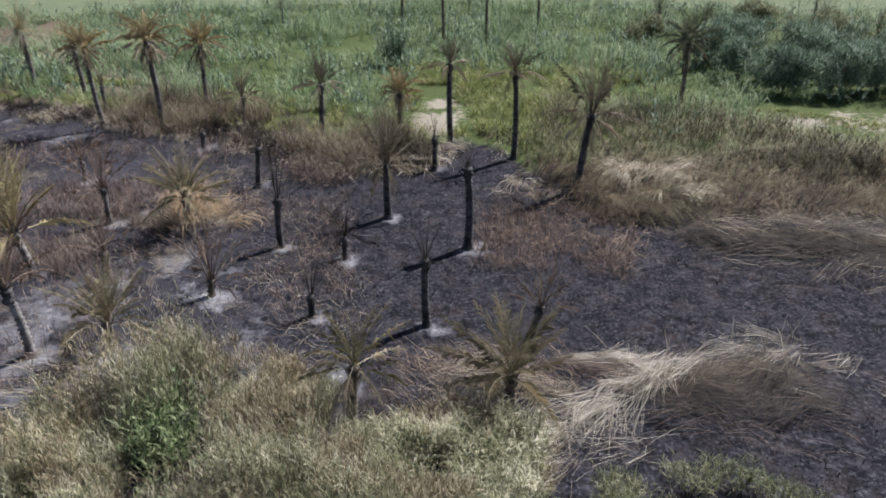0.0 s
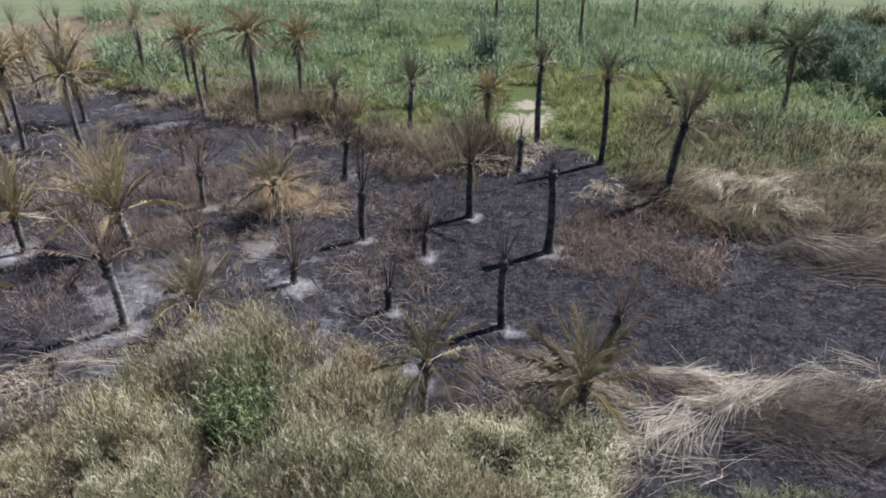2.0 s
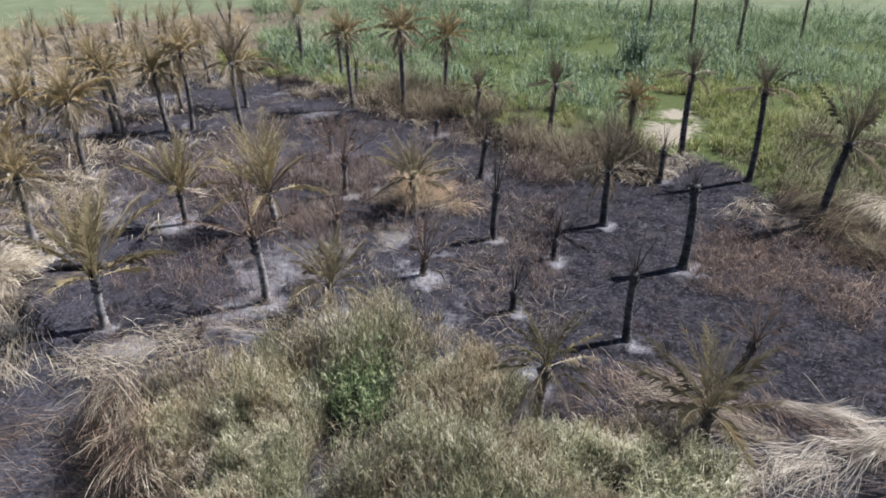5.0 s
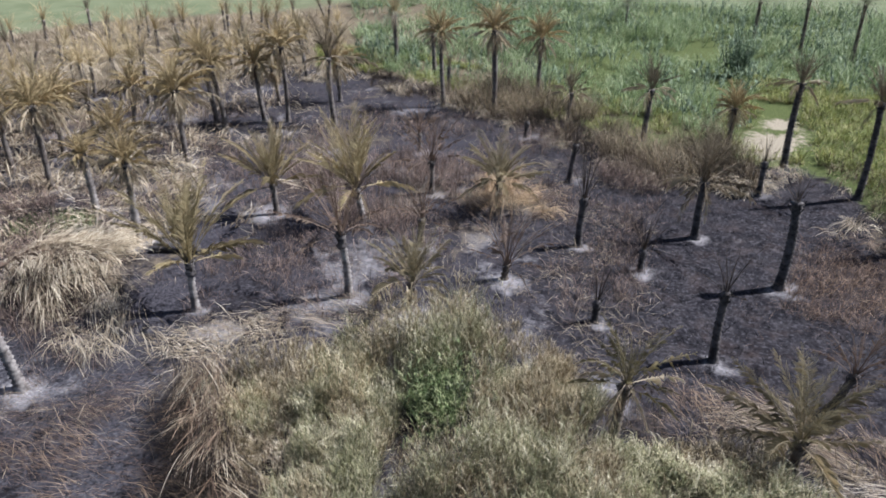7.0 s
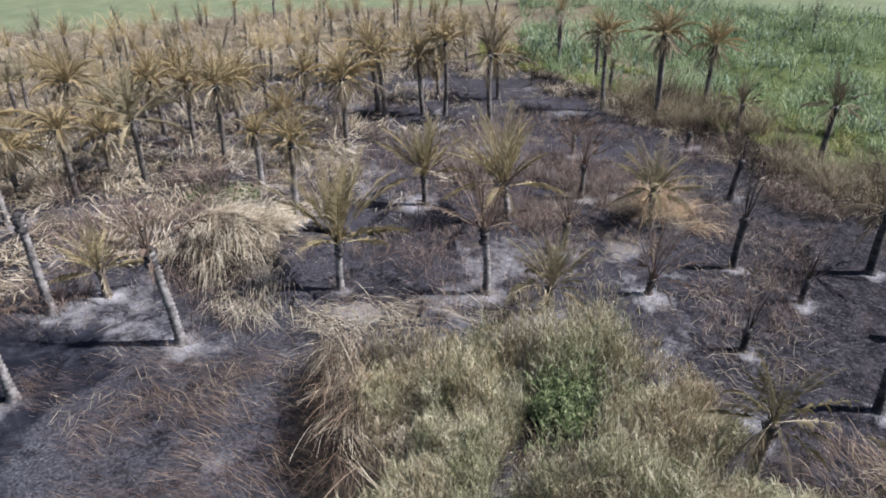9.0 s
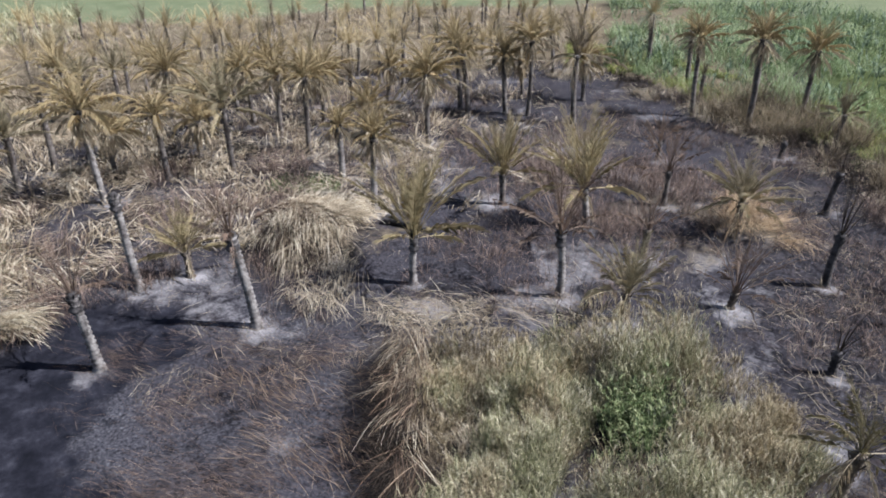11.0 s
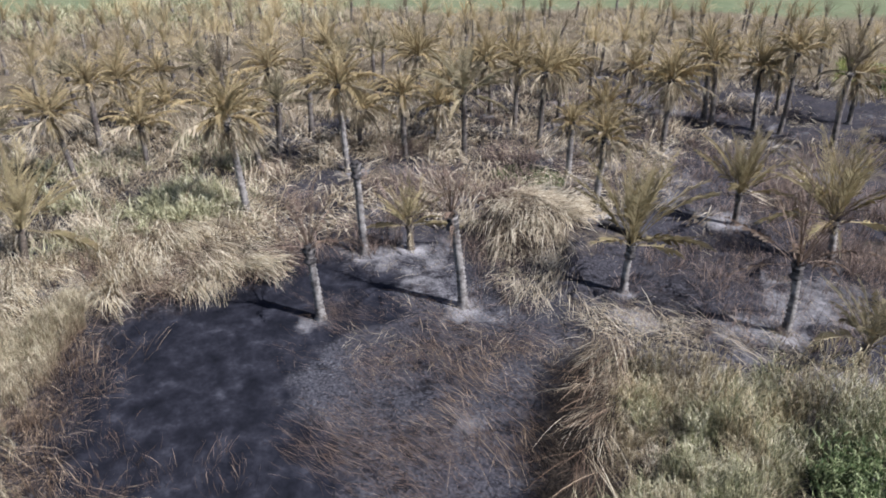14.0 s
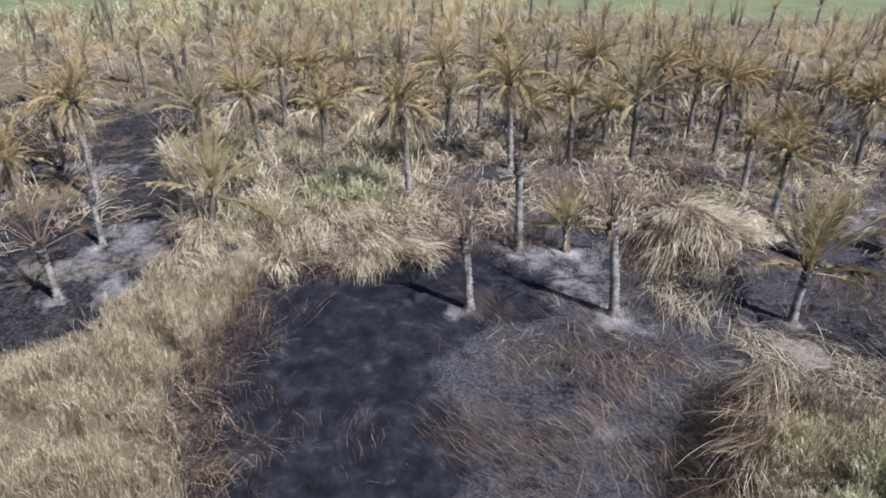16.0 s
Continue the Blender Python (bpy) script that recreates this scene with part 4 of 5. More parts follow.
stuff("low_weeds", reeds(p, 1.2 * (0.25 + 1.1 * value_noise(p[:, 0], p[:, 1], 1.6, 158)), 6, 24, 0.45, 0.015, 0.7, segs=2), M_DRY_REED, "low dry weeds round the foot of a palm", "weeds")
p = scatter(44, -13, -1, 21.2, 25.2, 0.5, 1.6, 358)
stuff("tangled_straw", [sheaves(p + np.array([0, 0, 0.15]), 12, 1.9, comb(p, 175, 70, 3.0, 359), (5, 45), (30, 90), 16, 0.4, 0.014, 5)], M_STRAW, "tangled tan stalks blown over between the weeds", "straw")
p = scatter(40, -13, 4, 20.5, 25.0, 0.5, 1.6, 360)
stuff("tangled_stems", [sheaves(p + np.array([0, 0, 0.1]), 12, 1.6, comb(p, 175, 90, 3.0, 361), (5, 50), (20, 80), 20, 0.4, 0.013, 4)], M_RUST_PALE, "rust-brown stalks blown over between the weeds", "straw")
p = scatter(900, -40, -17, 15.0, lambda az: np.interp(az, [-40, -30, -22, -17], [20.6, 20.4, 19.4, 18.4]), 0.45, 1.6, 57)
stuff("fresh_weeds", reeds(p, 1.1, 7, 20, 0.45, 0.018, 0.5, None, 2, (45, 88), (30, 110)), M_MARGIN, "low yellowed green weeds beside flattened straw", "weeds")
p = np.concatenate([within(150, -9.6, 19.0, 1.15, 1.1), within(20, -9.2, 17.8, 0.7, 0.6)])
stuff("green_bush", reeds(p, 3.0 * U(0.6, 1.1, len(p)), 30, 22, 0.28, 0.032, 0.0, segs=2), M_BUSH, "dark green leafy bush among the reeds", "bush")

# Dead stalks on the gap's floor, coloured dark for its shade as well.
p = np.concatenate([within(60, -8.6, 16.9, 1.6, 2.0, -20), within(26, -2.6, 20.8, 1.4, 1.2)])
stuff("bed_gap_stalks", [sheaves(p + np.array([0, 0, 0.15]), 12, 1.3, U(0, 360, len(p)), (0, 40), (10, 70), 20, 0.3, 0.016, 4)], M_DARK_STRAW, "dead stalks in a gap of the reed bed, darkened for its shade", "straw")
p = within(26, -8.6, 16.8, 1.5, 1.8, -20)
stuff("gap_straws", [sheaves(p + np.array([0, 0, 0.3]), 5, 1.2, U(0, 360, 26), (0, 40), (30, 90), 20, 0.3, 0.012, 4)], M_PALE, "a few pale straws in a gap of the reed bed", "straw")

# The green belt beyond the fire.
belt = lambda az: np.maximum(burnt_reach(az) + 3, np.interp(az, [-42, -30, -27, -22, -12, -10, 2, 3, 30], [72, 72, 60, 54, 50, 74, 74, 57, 72]))
p = scatter(11000, -44, 33, belt, 126, 0.36, 5.0, 61)
lump = value_noise(p[:, 0], p[:, 1], 6.0, 62) * 0.5 + value_noise(p[:, 0], p[:, 1], 2.2, 162) * 0.5
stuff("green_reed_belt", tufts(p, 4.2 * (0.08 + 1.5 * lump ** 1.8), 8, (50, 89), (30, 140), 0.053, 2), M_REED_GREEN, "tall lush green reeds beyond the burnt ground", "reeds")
p = scatter(1500, -44, 33, lambda az: belt(az) + 1, 120, 0.56, 5.0, 161)
thicket = within(70, -5.2, 79.0, 1.3, 1.0)
stuff("blue_green_thicket", reeds(thicket, 5.0, 16, 12, 0.55, 0.1, 0.0, segs=2), M_SHRUB, "narrow blue-green thicket standing above the reeds", "bush")
stuff("leafy_brush", reeds(p, 3.6 * (0.3 + 1.0 * value_noise(p[:, 0], p[:, 1], 2.5, 164)), 13, 24, 0.6, 0.11, 0.0, segs=2), M_SHRUB, "blue-green leafy brush among the reeds", "brush")
p = scatter(3200, -17, 4, lambda az: burnt_reach(az) + np.interp(az, [-8, -3, 1, 4], [6, 4.5, 1.5, 1.5]), 78, 0.36, 4.0, 63)
p = p[oval(p[:, 0], p[:, 1], -0.6, 60, 3.0, 6.5) + 0.5 * (value_noise(p[:, 0], p[:, 1], 1.2, 42) - 0.5) < 0.5]
stuff("bright_grass", tufts(p, 1.3 * (0.4 + 1.1 * value_noise(p[:, 0], p[:, 1], 2.5, 163)), 8, (40, 88), (20, 90), 0.05, 2), M_GRASS, "bright yellow-green grass", "grass")
p = scatter(2200, 8, 36, lambda az: burnt_reach(az) + 1, lambda az: burnt_reach(az) + 13, 0.4, 4.0, 64)
stuff("grass_strip", tufts(p, 0.9, 7, (45, 88), (20, 90), 0.07, 2), M_GRASS, "low yellow-green grass at the edge of the burnt ground", "grass")
p = scatter(700, -40, -24, 57, 68, 0.52, 3.0, 65)
stuff("roadside_grass", tufts(p, 0.4, 6, (40, 85), (20, 90), 0.06, 3), M_GRASS, "thin yellow-green grass beside a sandy track", "grass")

# Browned reeds along the edge of the fire.
p = scatter(900, 1, 34, lambda az: burnt_reach(az) - 4, lambda az: burnt_reach(az) + 6, 0.52, 6.0, 66)
p = p[oval(p[:, 0], p[:, 1], -0.6, 58, 3.2, 7.0) < 0.5]
stuff("scorched_reeds", tufts(p, 3.7 * U(0.5, 1.1, len(p)), 12, (55, 88), (20, 110), 0.024, 4), M_HAZE, "scorched brown reeds at the edge of the fire", "reeds")
# A dark band of tufts paints in the shade beneath the browned reeds.
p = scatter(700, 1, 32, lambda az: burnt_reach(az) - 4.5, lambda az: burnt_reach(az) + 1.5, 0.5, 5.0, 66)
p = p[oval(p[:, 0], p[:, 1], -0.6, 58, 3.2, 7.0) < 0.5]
stuff("hedge_shade", tufts(p, 1.3, 9, (35, 88), (20, 100), 0.028, 3), M_DARK_STRAW, "dark tufts standing in for the shade at the foot of browned reeds", "brush")
p = scatter(430, -7, 45, lambda az: burnt_reach(az) - 5, lambda az: burnt_reach(az) + 1.5, 0.45, 3.0, 166)
p = p[oval(p[:, 0], p[:, 1], -0.6, 58, 3.2, 7.0) < 0.5]
stuff("singed_sprays", [sheaves(p, 14, 1.9, U(180, 360, len(p)), (25, 75), (60, 140), 16, 0.25, 0.026, 4)], M_PALE, "sprays of dry tan reed at the edge of the fire", "straw")
p = scatter(5600, -46, -3.5, lambda az: burnt_reach(az) + 2.0, lambda az: np.minimum(burnt_reach(az) + 19, np.interp(az, [-46, -29, -22], [56, 57.5, 66])), 0.33, 4.0, 68)
p = p[oval(p[:, 0], p[:, 1], 13.0, 42.8, 4.2, 2.4) < 0.5]
az, rad = polar(p[:, 0], p[:, 1])
p = p[rad < burnt_reach(az) + np.interp(az, [-12, -7], [30, 6.5])]
az, rad = polar(p[:, 0], p[:, 1])
rise = np.clip((rad - burnt_reach(az)) / 7, 0.4, 1)
thin = rng.uniform(0, 1, len(p)) < np.interp(rad - burnt_reach(az), [3, 8], [0.25, 0.75])
p, rise = p[thin], rise[thin]
stuff("browning_reeds", reeds(p, 3.0 * rise * (0.08 + 1.45 * value_noise(p[:, 0], p[:, 1], 2.4, 168)), 6, 26, 0.8, 0.03, 0.4, comb(p, 20, 150, 5.0, 94), 2, (40, 86), (40, 130)), M_BROWN_GREEN, "reeds turning from green to brown near the fire", "reeds")
p = scatter(330, -45, -8, lambda az: burnt_reach(az) + 1.0, lambda az: burnt_reach(az) + np.interp(az, [-30, -20, -10], [13, 11, 7]), 0.38, 3.0, 368)
stuff("combed_reeds", [sheaves(p + np.array([0, 0, 0.3]), 22, 3.4, comb(p, 0, 80, 5.0, 95), (15, 55), (55, 110), 11, 0.3, 0.024, 4)], M_BROWN_GREEN, "swathes of browned reeds combed over by the wind", "reeds")
p = scatter(330, -45, -8, lambda az: burnt_reach(az) + 0.5, lambda az: burnt_reach(az) + np.interp(az, [-30, -20, -10], [9, 8, 5]), 0.4, 3.0, 369)
stuff("scorched_swathes", [sheaves(p + np.array([0, 0, 0.2]), 20, 2.6, comb(p, -10, 90, 5.0, 195), (5, 55), (45, 110), 14, 0.4, 0.026, 5)], M_SCORCH, "dark scorched reeds between paler swathes", "reeds")
p = scatter(1500, -45, -9, lambda az: burnt_reach(az) + np.interp(az, [-30, -20, -10], [10, 9, 5]), lambda az: burnt_reach(az) + np.interp(az, [-45, -30, -20, -10], [14, 16, 24, 24]), 0.4, 4.0, 370)
stuff("green_margin_reeds", tufts(p, 2.6 * (0.2 + 1.3 * value_noise(p[:, 0], p[:, 1], 2.6, 372)), 9, (50, 88), (30, 130), 0.036, 3), M_MARGIN, "soft olive-green reeds behind the browned ones", "reeds")
def ridge(n, x0, y0, x1, y1, wide, lift):
    """Places along a straight hump, higher in its middle."""
    f, off = U(0, 1, n), rng.normal(0, wide, n)
    x, y = x0 + (x1 - x0) * f, y0 + (y1 - y0) * f + off
    return np.stack([x, y, height(x, y) + lift * np.exp(-(off / wide) ** 2) * U(0.3, 1.0, n)], -1)


p = ridge(60, 18.0, 47.6, 33.0, 44.4, 0.9, 0.8)
stuff("reed_ridge", [sheaves(p, 26, 3.6, comb(p, -20, 28, 3.0, 96), (0, 32), (25, 85), 11, 0.35, 0.022, 6)], M_BROWN_GREEN, "long ridge of browned reeds laid over sideways", "reeds")
# Dark mats that paint in the shade beneath the laid ridge.
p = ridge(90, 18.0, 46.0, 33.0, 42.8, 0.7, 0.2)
stuff("ridge_shade", [sheaves(p, 20, 1.8, comb(p, -40, 40, 3.0, 97), (0, 20), (10, 60), 14, 0.35, 0.028, 4)], M_DARK_STRAW, "dark reeds standing in for the shade under a laid ridge", "reeds")
p = ridge(40, 12.5, 37.2, 28.0, 34.0, 0.9, 0.5)
stuff("olive_ridge", [sheaves(p, 24, 3.4, comb(p, -12, 25, 3.0, 98), (0, 22), (15, 60), 13, 0.45, 0.02, 6)], M_DARK_STRAW, "low ridge of dark olive-brown reeds laid over sideways", "reeds")
p = ridge(18, 13.5, 37.4, 28.0, 34.2, 0.8, 0.6)
stuff("ridge_straws", [sheaves(p, 12, 3.0, comb(p, -8, 30, 3.0, 198), (0, 24), (15, 60), 10, 0.4, 0.018, 6)], M_STRAW, "thin tan straws over a low scorched ridge", "straw")
# Shade along the low ridge's front, laid in as near-black stalks.
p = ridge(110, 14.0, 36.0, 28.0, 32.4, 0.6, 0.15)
stuff("low_ridge_shade", [sheaves(p, 18, 1.6, comb(p, -30, 40, 3.0, 99), (0, 16), (5, 50), 14, 0.35, 0.026, 4)], M_DARK_STRAW, "dark reeds standing in for the shade along a low ridge", "reeds")
p = within(6, 21.0, 30.4, 3.8, 1.2, -10)
stuff("stray_straw", [sheaves(p + np.array([0, 0, 0.15]), 9, 2.4, comb(p, 20, 40, 3.0, 100), (5, 40), (20, 80), 9, 0.3, 0.013, 6)], M_STRAW, "stray locks of pale straw on burnt earth", "straw")
p = scatter(330, -42, -11, lambda az: burnt_reach(az) + 0.5, lambda az: burnt_reach(az) + 8, 0.45, 3.0, 69)
stuff("bent_reeds", [sheaves(p, 20, 2.7, -20 + rng.normal(0, 55, len(p)), (10, 55), (30, 90), 15, 0.4, 0.026, 5)], M_SCORCH, "browned reeds bent over towards the burnt earth", "reeds")
p = scatter(60, -36, -12, lambda az: burnt_reach(az) + 0.5, lambda az: burnt_reach(az) + 6, 0.45, 3.0, 70)
stuff("bent_straw", [sheaves(p, 14, 2.6, -15 + rng.normal(0, 45, len(p)), (10, 55), (35, 95), 14, 0.35, 0.024, 5)], M_DRY_REED, "tan dry reeds bent over the browned ones", "straw")
p = np.concatenate([within(24, 14.2, 43.6, 3.2, 1.0), within(12, 14.4, 40.4, 1.4, 0.6)])
way = np.concatenate([-150 + rng.normal(0, 28, 24), -60 + rng.normal(0, 70, 12)])
stuff("straw_sprays", [sheaves(p[:24] + np.array([0, 0, 1.0]), 28, 3.5, way[:24], (15, 50), (60, 110), 11, 0.25, 0.019, 6), sheaves(p[24:] + np.array([0, 0, 0.6]), 16, 2.2, way[24:], (45, 80), (100, 150), 14, 0.2, 0.026, 7)], M_GOLD, "tan dry reeds spraying over the burnt edge", "straw")
# Low dark tufts draw the shadow line in front of the browned reeds.
p = scatter(600, -36, -13, lambda az: burnt_reach(az) - 0.3, lambda az: burnt_reach(az) + 3.2, 0.36, 2.5, 371)
stuff("edge_shade", tufts(p, 1.3, 9, (5, 75), (10, 90), 0.024, 4), M_SCORCH, "dark brush standing in for the shadow line at the burnt edge", "brush")
p = scatter(750, -17, -3, 32.5, 41, 0.42, 2.2, 171)
stuff("singed_brush", tufts(p, 1.1, 7, (15, 80), (10, 90), 0.015, 3), M_RUST, "fine rust-brown burnt brush", "brush")
p = scatter(90, -17, -5, 34, 43, 0.45, 2.0, 271)
stuff("brush_straws", [sheaves(p, 6, 1.4, U(0, 360, len(p)), (0, 50), (10, 80), 25, 0.4, 0.022, 4)], M_RUST_PALE, "thin tan straws in the burnt brush", "straw")
p = within(70, 22.5, 36.2, 11, 4.8, 25)
stuff("flattened_reeds", [sheaves(p, 15, 3.2, 12 + rng.normal(0, 26, len(p)), (0, 9), (0, 16), 12, 0.6, 0.022, 5)], M_DARK_STRAW, "flattened browned reeds on burnt earth", "straw")
p = within(20, 22, 36.5, 8.5, 3.6, 25)
stuff("flattened_straw", [sheaves(p, 10, 3.0, 8 + rng.normal(0, 30, len(p)), (2, 18), (5, 40), 14, 0.5, 0.02, 5)], M_STRAW, "pale straw flattened over browned reeds", "straw")

p = scatter(80, -36, 2, 22, 40, 0.42, 3.0, 471)
stuff("fallen_twigs", [sheaves(p, 4, 1.3, U(0, 360, len(p)), (0, 14), (0, 30), 30, 0.5, 0.01, 3)], M_RUST, "thin brown twigs strewn over burnt earth", "stubble")

# The pale swirl of fallen reeds: a lock combed along a bent ridge, a fan off its far end, brown stalks within the bend.
def lock(n, xs, ys, wide, lift, per, long, spread, thin, el=(0, 20), bend=(10, 45), tight=8):
    """Bundles along a bent line, each laid along it."""
    f = rng.uniform(0, len(xs) - 1.001, n)
    k = f.astype(int)
    xs, ys = np.array(xs), np.array(ys)
    dx, dy = (xs[1:] - xs[:-1])[k], (ys[1:] - ys[:-1])[k]
    off = rng.normal(0, wide, n)
    size = np.hypot(dx, dy)
    x, y = xs[k] + dx * (f - k) - dy / size * off, ys[k] + dy * (f - k) + dx / size * off
    p = np.stack([x, y, height(x, y) + np.abs(rng.normal(0, lift, n))], -1)
    return sheaves(p, per, long, np.degrees(np.arctan2(dy, dx)) + rng.normal(0, spread, n), el, bend, tight, 0.2, thin, 6)


scraps = within(20, 5.6, 19.6, 3.0, 1.3, 10)
stuff("straw_mat", [lock(34, (15.0, 12.2, 9.6, 7.6, 5.4, 3.2), (24.4, 24.3, 23.6, 22.1, 20.4, 19.2), 0.4, 0.3, 24, 2.4, 23, 0.0125, (-4, 22), (5, 45), 13),
                    lock(15, (10.4, 13.4, 16.4, 18.6), (24.2, 23.7, 22.6, 21.0), 0.7, 0.2, 10, 2.6, 24, 0.011, (0, 16), (5, 35)),
                    lock(14, (5.0, 6.8, 8.8), (24.2, 24.2, 23.9), 0.25, 0.2, 18, 2.0, 18, 0.012, (0, 14), (5, 30)),
                    sheaves(scraps, 12, 2.2, -160 + rng.normal(0, 40, 20), (0, 22), (5, 40), 14, 0.4, 0.011, 5)],
      M_BLEACH, "pale flattened dry reeds combed over in a swirl", "straw")
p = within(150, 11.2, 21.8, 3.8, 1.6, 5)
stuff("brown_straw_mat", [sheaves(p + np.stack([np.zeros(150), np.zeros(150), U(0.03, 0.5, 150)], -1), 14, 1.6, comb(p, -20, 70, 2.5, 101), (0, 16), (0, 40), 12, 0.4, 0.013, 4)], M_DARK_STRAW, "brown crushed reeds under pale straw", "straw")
p = np.concatenate([within(22, 6.2, 24.1, 1.9, 0.5, -10), within(9, 11.0, 20.6, 3.8, 1.7, 5)])
stuff("tan_straw_mat", [sheaves(p + np.array([0, 0, 0.2]), 10, 2.2, comb(p, -24, 35, 2.5, 102), (0, 20), (5, 45), 12, 0.3, 0.011, 5)], M_RUST, "rust-tan stalks in the flattened straw", "straw")
p = within(30, 11, 23.6, 5.0, 1.2, 8)
stuff("upright_straws", [sheaves(p, 2, 1.7, U(0, 360, 30), (35, 80), (0, 25), 30, 0.5, 0.024, 4)], M_PALE, "single pale stalks still standing in the straw", "straw")

# The thatch-like mound and the hanging edge of the bed.
p = within(50, -30.4, 18.9, 2.5, 1.9, 40)
drape = -33 + (p[:, 1] - 19) * 10 + (p[:, 0] + 30.5) * 4
stuff("thatch_mound", [sheaves(p + np.array([0, 0, 0.35]), 26, 2.3, drape + rng.normal(0, 36, 50), (0, 55), (80, 140), 13, 0.25, 0.023, 6)], M_PALE, "thatch-like mound of drooping dry straw", "straw")
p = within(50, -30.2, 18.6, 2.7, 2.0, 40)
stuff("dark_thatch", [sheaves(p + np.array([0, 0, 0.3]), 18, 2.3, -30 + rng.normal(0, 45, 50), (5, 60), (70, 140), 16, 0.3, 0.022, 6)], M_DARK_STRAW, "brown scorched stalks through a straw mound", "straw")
p = within(70, -32.2, 21.6, 2.6, 1.5, 40)
stuff("pale_thatch", [sheaves(p + np.array([0, 0, 0.8]), 22, 1.8, 60 + rng.normal(0, 40, 70), (0, 12), (5, 30), 14, 0.4, 0.04, 4)], M_PALE, "bleached straw lying on top of a mound", "straw")
p = within(34, -26.0, 17.4, 1.6, 2.8, 40)
stuff("tumbled_straw", [sheaves(p + np.array([0, 0, 0.4]), 14, 2.2, -50 + rng.normal(0, 40, 34), (0, 50), (40, 100), 16, 0.35, 0.018, 6)], M_PALE, "loose straw tumbled down from a mound", "straw")
p = scatter(110, 47.8, 50.6, 14.5, 24.5, 0.35, 1.5, 88)
hung = np.stack([np.zeros(110), np.zeros(110), U(1.3, 2.9, 110)], -1)
stuff("blond_straw", [sheaves(p[:26] + hung[:26], 8, 2.5, -75 + rng.normal(0, 35, 26), (-60, 25), (15, 60), 8, 0.22, 0.018, 6)], M_PALE, "blond dry reeds hanging over the edge of the bed", "straw")
stuff("brown_straw", [sheaves(p[26:64] + hung[26:64], 8, 2.4, -80 + rng.normal(0, 40, 38), (-65, 25), (15, 60), 10, 0.25, 0.016, 6)], M_RUST_PALE, "brown and tan dry reeds hanging at the edge of the bed", "straw")
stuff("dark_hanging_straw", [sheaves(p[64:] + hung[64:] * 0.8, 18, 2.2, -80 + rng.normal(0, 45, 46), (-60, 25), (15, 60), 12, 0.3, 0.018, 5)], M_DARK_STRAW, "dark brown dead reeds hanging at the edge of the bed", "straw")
# Dark stems behind the hanging straw, which paint in the shade there too.
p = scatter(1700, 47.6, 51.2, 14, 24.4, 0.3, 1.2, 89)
stuff("brown_stems_and_shade", tufts(p, 2.2, 5, (50, 88), (20, 120), 0.017, 4), M_DARK_STRAW, "dark brown reed stems and painted shade behind the edge of the bed", "reeds")
p = within(44, -20.6, 18.8, 2.4, 1.5, 50)
stuff("heaped_straw", [sheaves(p + np.array([0, 0, 0.2]), 14, 1.7, U(0, 360, 44), (0, 30), (10, 80), 28, 0.5, 0.018, 5)], M_PALE, "heap of pale straw beside the reed bed", "straw")
p = within(26, -16.5, 22.5, 3.0, 1.6, 35)
stuff("arching_straw", [sheaves(p, 7, 2.8, -160 + rng.normal(0, 20, 26), (5, 40), (40, 80), 9, 0.4, 0.024, 6)], M_STRAW, "dry tan stalks arched over the ash behind the reeds", "straw")
p = np.concatenate([within(34, -14.5, 37.3, 1.2, 0.9) + np.array([0, 0, 0.9]), within(30, -14.0, 38.4, 3.4, 1.9)])
stuff("orange_straw", [sheaves(p, 16, 2.5, np.degrees(np.arctan2(p[:, 1] - 37.0, p[:, 0] + 14.5)) + rng.normal(0, 30, 64), (15, 65), (70, 130), 16, 0.25, 0.02, 6)], M_ORANGE, "orange-tan dry leaves heaped round a palm", "straw")

# The bleached drifts and the tan bed on the far side of the soot.
p = scatter(250, 79, 101, 35, 60, 0.5, 2.2, 71)
stuff("pale_reeds", tufts(p, 2.2 * U(0.6, 1.2, len(p)), 34, (20, 85), (30, 120), 0.028, 4), M_PALE, "pale bleached reeds bowed over in tufts", "reeds")
p = scatter(200, 78, 102, 31.6, 38.0, 0.5, 1.7, 72)
loose = rng.uniform(0, 1, len(p)) < 0.4
stuff("straw_fringe", [sheaves(p[~loose] + np.array([0, 0, 0.5]), 26, 2.3, comb(p, 5, 85, 2.2, 103)[~loose], (15, 75), (60, 125), 13, 0.25, 0.023, 6)], M_GOLD, "blond straw drooping over the edge of the soot", "straw")
stuff("tan_fringe", [sheaves(p[loose] + np.array([0, 0, 0.3]), 22, 2.3, U(-110, 110, loose.sum()), (15, 75), (50, 130), 18, 0.3, 0.019, 6)], M_STRAW, "tan straw tumbling every way over the edge of the soot", "straw")
p = scatter(170, 78, 103, 31.6, 38, 0.35, 1.6, 272)
stuff("brown_fringe", [sheaves(p + np.array([0, 0, 0.2]), 14, 2.0, 15 + rng.normal(0, 55, len(p)), (10, 75), (40, 120), 18, 0.3, 0.022, 5)], M_RUST, "dark brown stalks among drooping straw", "straw")
p = scatter(280, 79, 101, 36, 58, 0.45, 2.2, 273)
stuff("brown_tufts", tufts(p, 1.5, 16, (25, 85), (20, 100), 0.028, 4), M_SCORCH, "scorched brown tufts among bleached reeds", "reeds")
p = np.concatenate([scatter(150, 80, 98, 38, 55, 0.5, 2.5, 172), within(130, -42.2, 3.2, 3.2, 2.4)])
